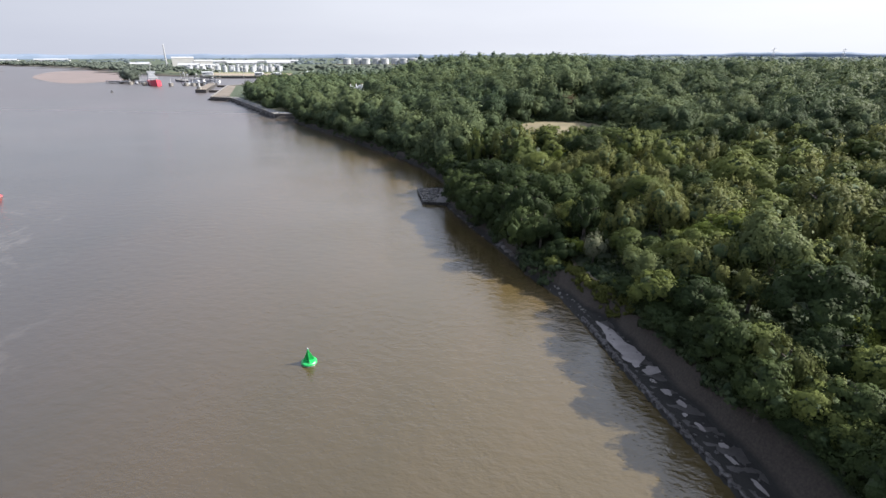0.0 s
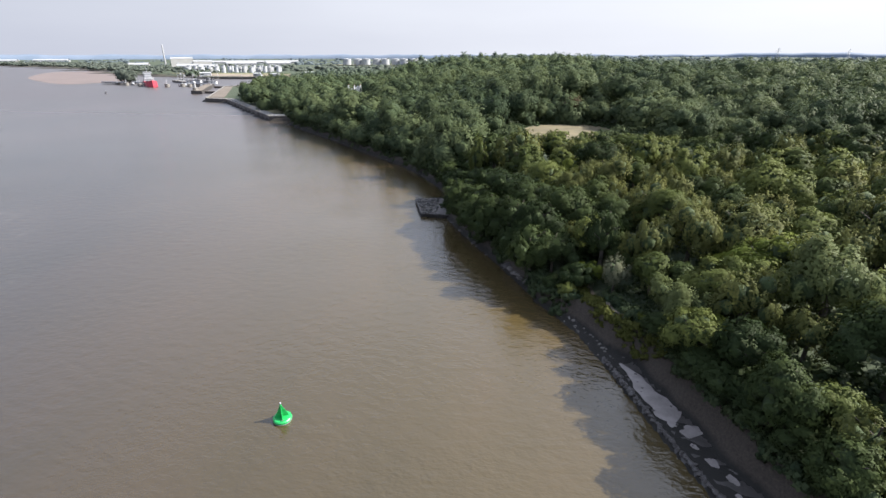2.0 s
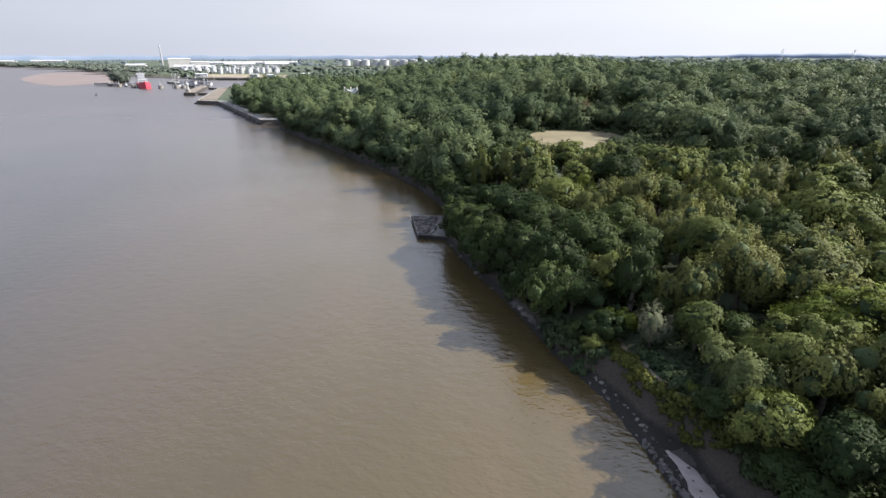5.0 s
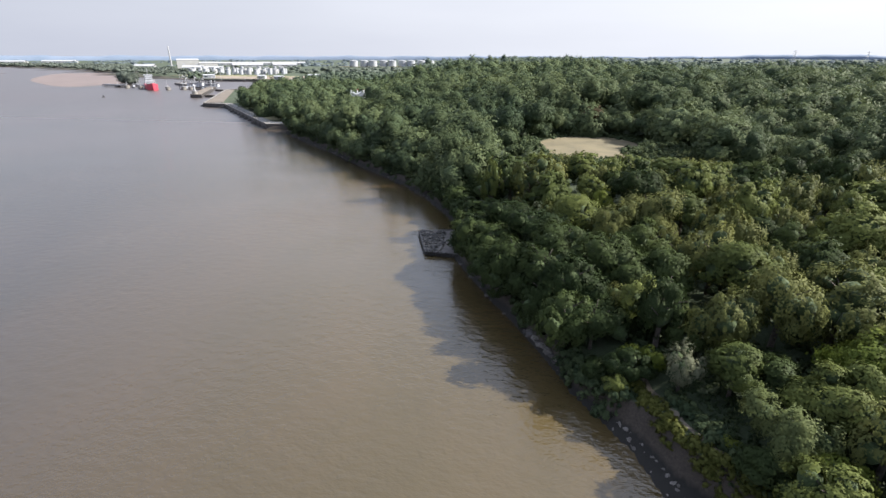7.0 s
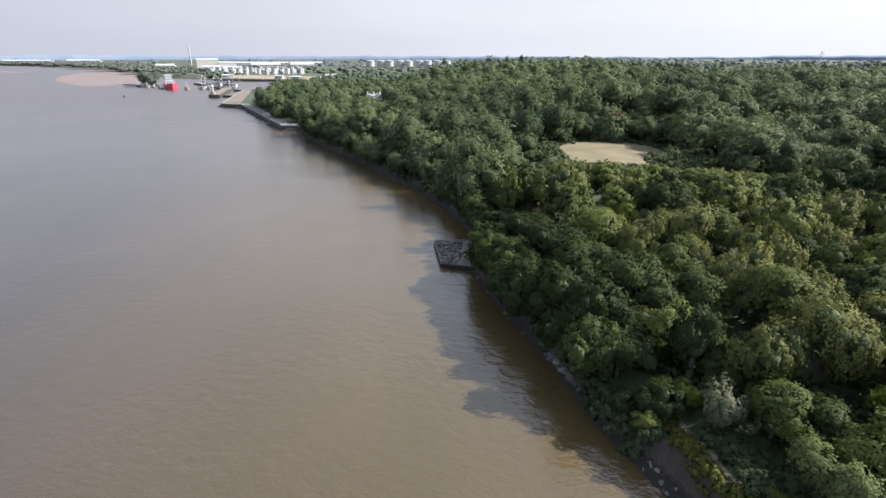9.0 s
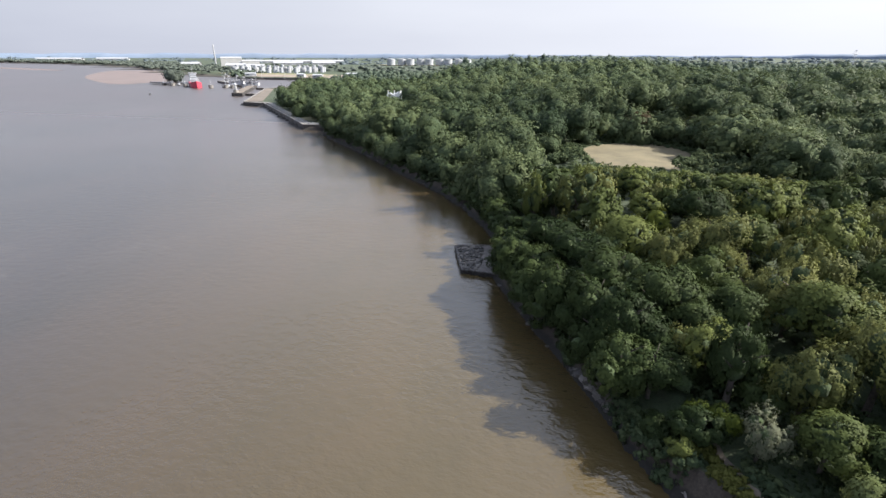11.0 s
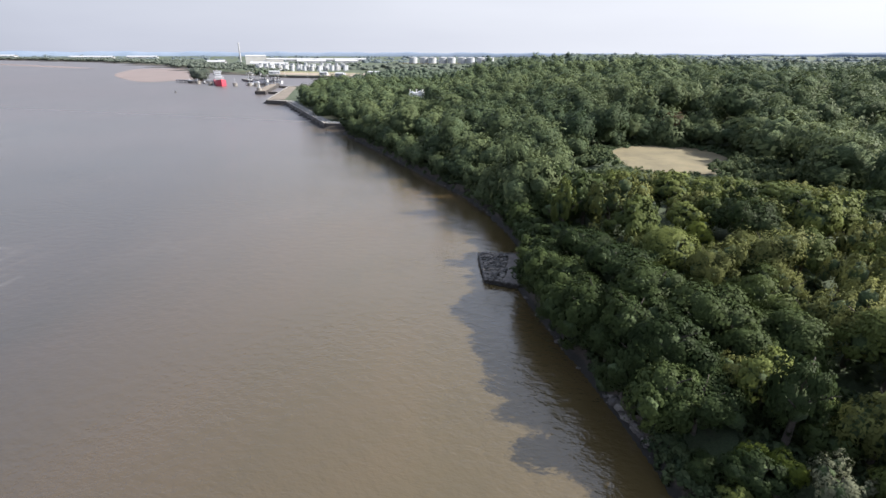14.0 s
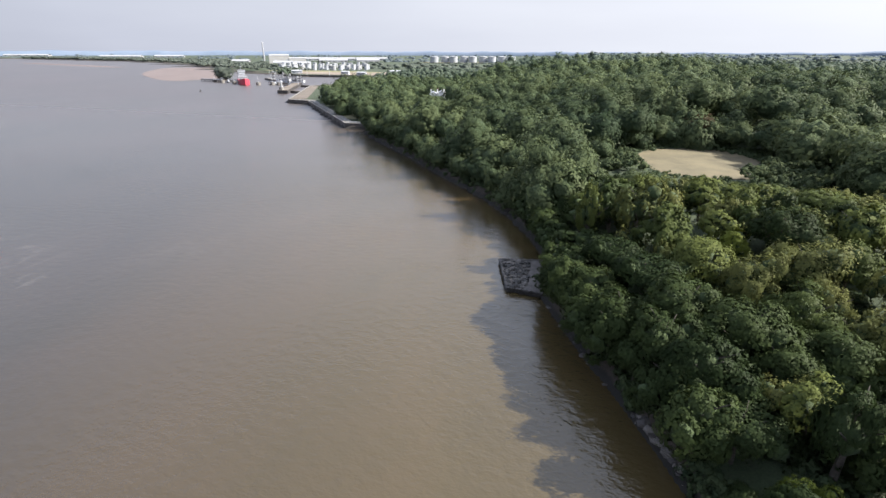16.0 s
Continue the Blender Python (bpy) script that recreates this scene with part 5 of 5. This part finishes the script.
tank_spots = []
trng = random.Random(5)
for row, n in enumerate((14, 14, 13, 12)):
    for k in range(n):
        f, g = (k + 0.3 * (row % 2) + trng.uniform(-0.15, 0.15)) / n, 0.17 * row + trng.uniform(-0.03, 0.03)
        tank_spots.append((-779 + 205 * f + g * (-281 + 128 * f), 1160 + 88 * f + g * (402 - 83 * f), trng.uniform(0.75, 1.25)))
protos = [tank_parts(5.2, 12, M_WHITE), tank_parts(6.0, 10.5, M_CREAM), tank_parts(4.6, 14, M_WHITE)]
used = [False] * 3
for n, (x, y, s) in enumerate(tank_spots):
    k = (n * 7 + n // 3) % 3
    m = Matrix.Translation((x, y, float(terrain(x, y)) - 0.1))
    if not used[k]:
        protos[k].matrix_basis, used[k] = m, True
    else:
        copy_thing(protos[k], m)
big = tank_parts(16, 21, M_WHITE)
for k in range(9):
    x, y = -645 + 36 * k, 1962 + 10 * k + (14 if k % 2 else 0)
    m = Matrix.Translation((x, y, 6.0))
    if k:
        copy_thing(big, m)
    else:
        big.matrix_basis = m
tagged(slab("tank_bund", [(-690, 1930), (-320, 2000), (-330, 2090), (-700, 2030)], -1, 5.95, M_LAWN, "raised grass bund under the far tanks", "bund"), kind="structure")

shed(-1160, 1690, 0.62, 70, 36, 27, M_CLAD, M_CREAM, "tall cream boiler house of the works", "works sheds", glazed=False)
shed(-1105, 1725, 0.62, 60, 34, 17, M_CLAD, M_CREAM, "cream annex beside the boiler house", "works sheds", glazed=False)
for x, y, w in ((-1330, 2170, 120), (-1215, 2235, 150), (-1080, 2310, 150), (-1045, 1886, 110), (-930, 1960, 90), (-2680, 2330, 220), (-2520, 2520, 160), (-3580, 2420, 260), (-1010, 1500, 60), (-900, 1440, 50), (-1290, 1640, 60)):
    shed(x, y, 0.5, w, 46, 8, M_CREAM, M_CREAM, "long white warehouse on the flat land", "warehouses")
chim = thing("works_chimney", Matrix.Translation((-1237, 1705, 6)), "tall pale tapering works chimney", "chimney")
part("shaft", turned(bmesh.new(), [(3.2, 0), (2.5, 30), (1.9, 69)], 16), M_CREAM, chim)
part("cap", turned(bmesh.new(), [(2.05, 66), (2.15, 66.4), (2.15, 69.6), (1.8, 69.8)], 16), M_GREY, chim)

# ---- the white house ----
hz0 = float(terrain(-141, 476)) - 2.5
house = thing("white_house", Matrix.Translation((-141, 476, hz0)) @ Matrix.Rotation(0.35, 4, "Z") @ Matrix.Scale(0.8, 4), "white rendered house with grey gabled roofs and chimneys", "house")


def gable(bm, w, dpt, h, rise, m):
    prof = [(-w / 2 - 0.4, h), (0, h + rise), (w / 2 + 0.4, h)]
    ends = [[bm.verts.new(m @ Vector((px, s * (dpt / 2 + 0.4), pz + o))) for o in (0, 0.35) for px, pz in prof] for s in (-1, 1)]
    for e in ends:
        bm.faces.new((e[0], e[1], e[4], e[3]))
        bm.faces.new((e[1], e[2], e[5], e[4]))
    for a, b in ((0, 1), (1, 2), (2, 5), (5, 4), (4, 3), (3, 0)):
        bm.faces.new((ends[0][a], ends[0][b], ends[1][b], ends[1][a]))
    bmesh.ops.recalc_face_normals(bm, faces=bm.faces)


for cx, cy, w, dpt, h, ang in ((-4.5, 0, 7.5, 11, 14.5, 0), (4.5, 1, 7.5, 10, 15.5, 0), (0, 2, 15, 7, 13.5, 0)):
    wall = part("wall", box(bmesh.new(), (w, dpt, h), Matrix.Translation((cx, cy, h / 2))), M_RENDER, house)
    bm = bmesh.new()
    gable(bm, w, dpt, h, 2.8, Matrix.Translation((cx, cy, 0)))
    part("roof", bm, M_GREY, house)
    for s in (-1, 1):
        bm = bmesh.new()
        vs = [bm.verts.new((cx + px, cy + s * (dpt / 2 - 0.02), pz)) for px, pz in ((-w / 2, h), (w / 2, h), (0, h + 2.8))]
        bm.faces.new(vs)
        part("gable_wall", bm, M_RENDER, house)
for cx, cy in ((-7.0, 1), (0, 3), (7.0, 2)):
    ch = part("chimney", box(bmesh.new(), (1.2, 1.0, 5), Matrix.Translation((cx, cy, 17)), 0.05), M_RENDER, house)
    part("pot", cyl(bmesh.new(), 0.25, 0.2, 0.8, Matrix.Translation((cx, cy, 19.5)), 8), M_BRICK, ch)
for cx, z in ((-6, 12), (-3, 12), (3, 12.5), (6, 12.5), (-6, 8.5), (-3, 8.5), (3, 8.5), (6, 8.5), (0, 11.5)):
    part("window", box(bmesh.new(), (1.1, 0.3, 1.7), Matrix.Translation((cx, -5.45 if cx < 0 else -3.95 if cx else -1.5, z))), M_GLASS, house)


# ---- tree covered islet, pylons, far hills ----
patch("islet", -672, 828, 16, 9, M_WETSTONE, "low dark rocky islet under a clump of trees", "islet", -0.2, 0.1, level=1.2)
for k in range(9):
    x, y = -672 + srng.uniform(-11, 11), 828 + srng.uniform(-5, 5)
    rock = lay("rock", DARK_STONES, x, y - 6, 0.8, 4)
    tagged(rock, "dark boulder at the foot of the islet", "rock", "islet rocks")
wood("islet_trees", [(-672 + srng.uniform(-10, 10), 828 + srng.uniform(-4, 4), srng.uniform(8.5, 11.5)) for _ in range(9)], MID, "clump of trees on the islet, painted grey green with haze", M_LEAF_HAZE, 5.0)


def pylon(x, y, h):
    z = float(terrain(x, y)) - 0.5
    t = thing("power_pylon", Matrix.Translation((x, y, z)) @ Matrix.Rotation(0.4, 4, "Z"), "grey lattice power pylon on the skyline", "pylon", "pylons")
    for sx in (-1, 1):
        for sy in (-1, 1):
            bm = bmesh.new()
            limb(bm, (sx * 3.6, sy * 3.6, 0), (sx * 0.6, sy * 0.6, h), 0.3, 0.2, 5)
            part("leg", bm, M_GREY, t)
    for k, w in ((0.66, 8), (0.8, 10), (0.93, 7)):
        bm = bmesh.new()
        limb(bm, (-w, 0, h * k), (w, 0, h * k), 0.25, 0.25, 5)
        limb(bm, (-w, 0, h * k), (0, 0, h * k + 2.2), 0.2, 0.2, 5)
        limb(bm, (w, 0, h * k), (0, 0, h * k + 2.2), 0.2, 0.2, 5)
        part("cross_arm", bm, M_GREY, t)
    for k in range(5):
        bm = bmesh.new()
        q, q2 = 3.6 - 3.0 * k / 5, 3.6 - 3.0 * (k + 1) / 5
        limb(bm, (-q, -q, h * k / 5), (q2, -q2, h * (k + 1) / 5), 0.15, 0.15, 4)
        limb(bm, (q, q, h * k / 5), (-q2, q2, h * (k + 1) / 5), 0.15, 0.15, 4)
        part("brace", bm, M_GREY, t)


for x, y in ((930, 1600), (1180, 1750), (690, 1480)):
    pylon(x, y, 38)

# blue haze painted into the colour of the far hills
M_FAR = surface("hazed_land", (0.088, 0.120, 0.168), (0.118, 0.150, 0.204), 0.002, 0.01, 1.0, 0)
hv, hq = [], []
angles = np.linspace(-60, 50, 260)
for n, a in enumerate(angles):
    top = 36 + 3 * math.sin(a * 0.9) + 2 * math.sin(a * 2.3 + 1) + float(smooth(5, 35, a)) * (16 + 7 * math.sin(a * 0.31))
    sx, sy = math.sin(radians(a)), math.cos(radians(a))
    hv += [(4550 * sx, 4550 * sy, 0), (4560 * sx, 4560 * sy, top * 0.7), (4600 * sx, 4600 * sy, top), (4750 * sx, 4750 * sy, -5)]
    if n:
        hq += [(4 * n - 4 + k, 4 * n + k, 4 * n + 1 + k, 4 * n - 3 + k) for k in range(3)]
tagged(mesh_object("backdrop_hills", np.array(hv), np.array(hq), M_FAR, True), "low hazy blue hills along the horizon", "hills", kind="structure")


# ---- dock masts, gantries and workboats ----
def light_mast(x, y, h):
    t = thing("light_mast", Matrix.Translation((x, y, 3.4)), "tall grey lighting mast on the dock", "light mast", "dock light masts")
    part("pole", cyl(bmesh.new(), 0.3, 0.16, h, None, 8), M_GREY, t)
    part("lamp_head", box(bmesh.new(), (2.4, 0.6, 0.5), Matrix.Translation((0, 0, h)), 0.05), M_CREAM, t)
    part("base", box(bmesh.new(), (1.2, 1.2, 0.8), Matrix.Translation((0, 0, 0.4)), 0.05), M_CONCRETE, t)


for x, y, h in ((-508, 776, 15), (-545, 806, 14), (-582, 842, 14), (-430, 700, 12), (-452, 742, 12), (-505, 920, 16), (-560, 930, 16), (-610, 775, 11)):
    light_mast(x, y, h)


def gantry(x, y, w, h, ang):
    t = thing("loading_gantry", Matrix.Translation((x, y, 3.4)) @ Matrix.Rotation(ang, 4, "Z"), "dark steel loading gantry at the lock side", "gantry", "dock gantries")
    for sx in (-1, 1):
        for sy in (-1, 1):
            part("leg", box(bmesh.new(), (0.7, 0.7, h), Matrix.Translation((sx * w / 2, sy * 2, h / 2))), M_DARKSTEEL, t)
    for sy in (-1, 1):
        part("beam", box(bmesh.new(), (w + 5, 0.7, 1.0), Matrix.Translation((1.5, sy * 2, h + 0.5))), M_DARKSTEEL, t)
    part("cabin", box(bmesh.new(), (2.6, 3, 2.4), Matrix.Translation((0, 0, h + 2.2)), 0.1), M_CREAM, t)


for x, y, w, h, a in ((-492, 772, 9, 8, 0.4), (-520, 796, 8, 9, 0.6), (-550, 815, 10, 7, 0.6), (-578, 846, 8, 9, 0.7), (-470, 760, 7, 6, 0.3)):
    gantry(x, y, w, h, a)


def workboat(x, y, ang, size, label):
    t = thing("workboat", Matrix.Translation((x, y, 0)) @ Matrix.Rotation(ang, 4, "Z") @ Matrix.Scale(size, 4), label, "boat", "moored workboats")
    bm = bmesh.new()
    ring = []
    for k in range(9):
        u = -1 + k / 4
        w = 2.6 * (1 - max(0, (u - 0.3) / 0.7) ** 2) + 0.1
        ring.append([bm.verts.new((u * 9, s * w * f, z)) for s, f, z in ((-1, 0.7, -1), (-1, 1, 1.6 + max(0, u) * 0.8), (1, 1, 1.6 + max(0, u) * 0.8), (1, 0.7, -1))])
    for p, q in zip(ring, ring[1:]):
        for i in range(4):
            bm.faces.new((p[i], p[(i + 1) % 4], q[(i + 1) % 4], q[i]))
    bm.faces.new(ring[0][::-1])
    bm.faces.new(ring[-1])
    bmesh.ops.recalc_face_normals(bm, faces=bm.faces)
    part("hull", bm, M_DARKSTEEL, t)
    part("wheelhouse", box(bmesh.new(), (4, 3.2, 3), Matrix.Translation((1, 0, 3)), 0.15), M_WHITE, t)
    part("mast", cyl(bmesh.new(), 0.12, 0.06, 5, Matrix.Translation((0, 0, 4.5)), 6), M_WHITE, t)


workboat(-500, 742, 0.9, 1.0, "small dark hulled workboat with a white wheelhouse")
workboat(-606, 762, 2.6, 0.9, "small dark workboat moored at the timber jetty")
workboat(-470, 736, 0.3, 0.8, "small dark workboat lying by the dolphins")
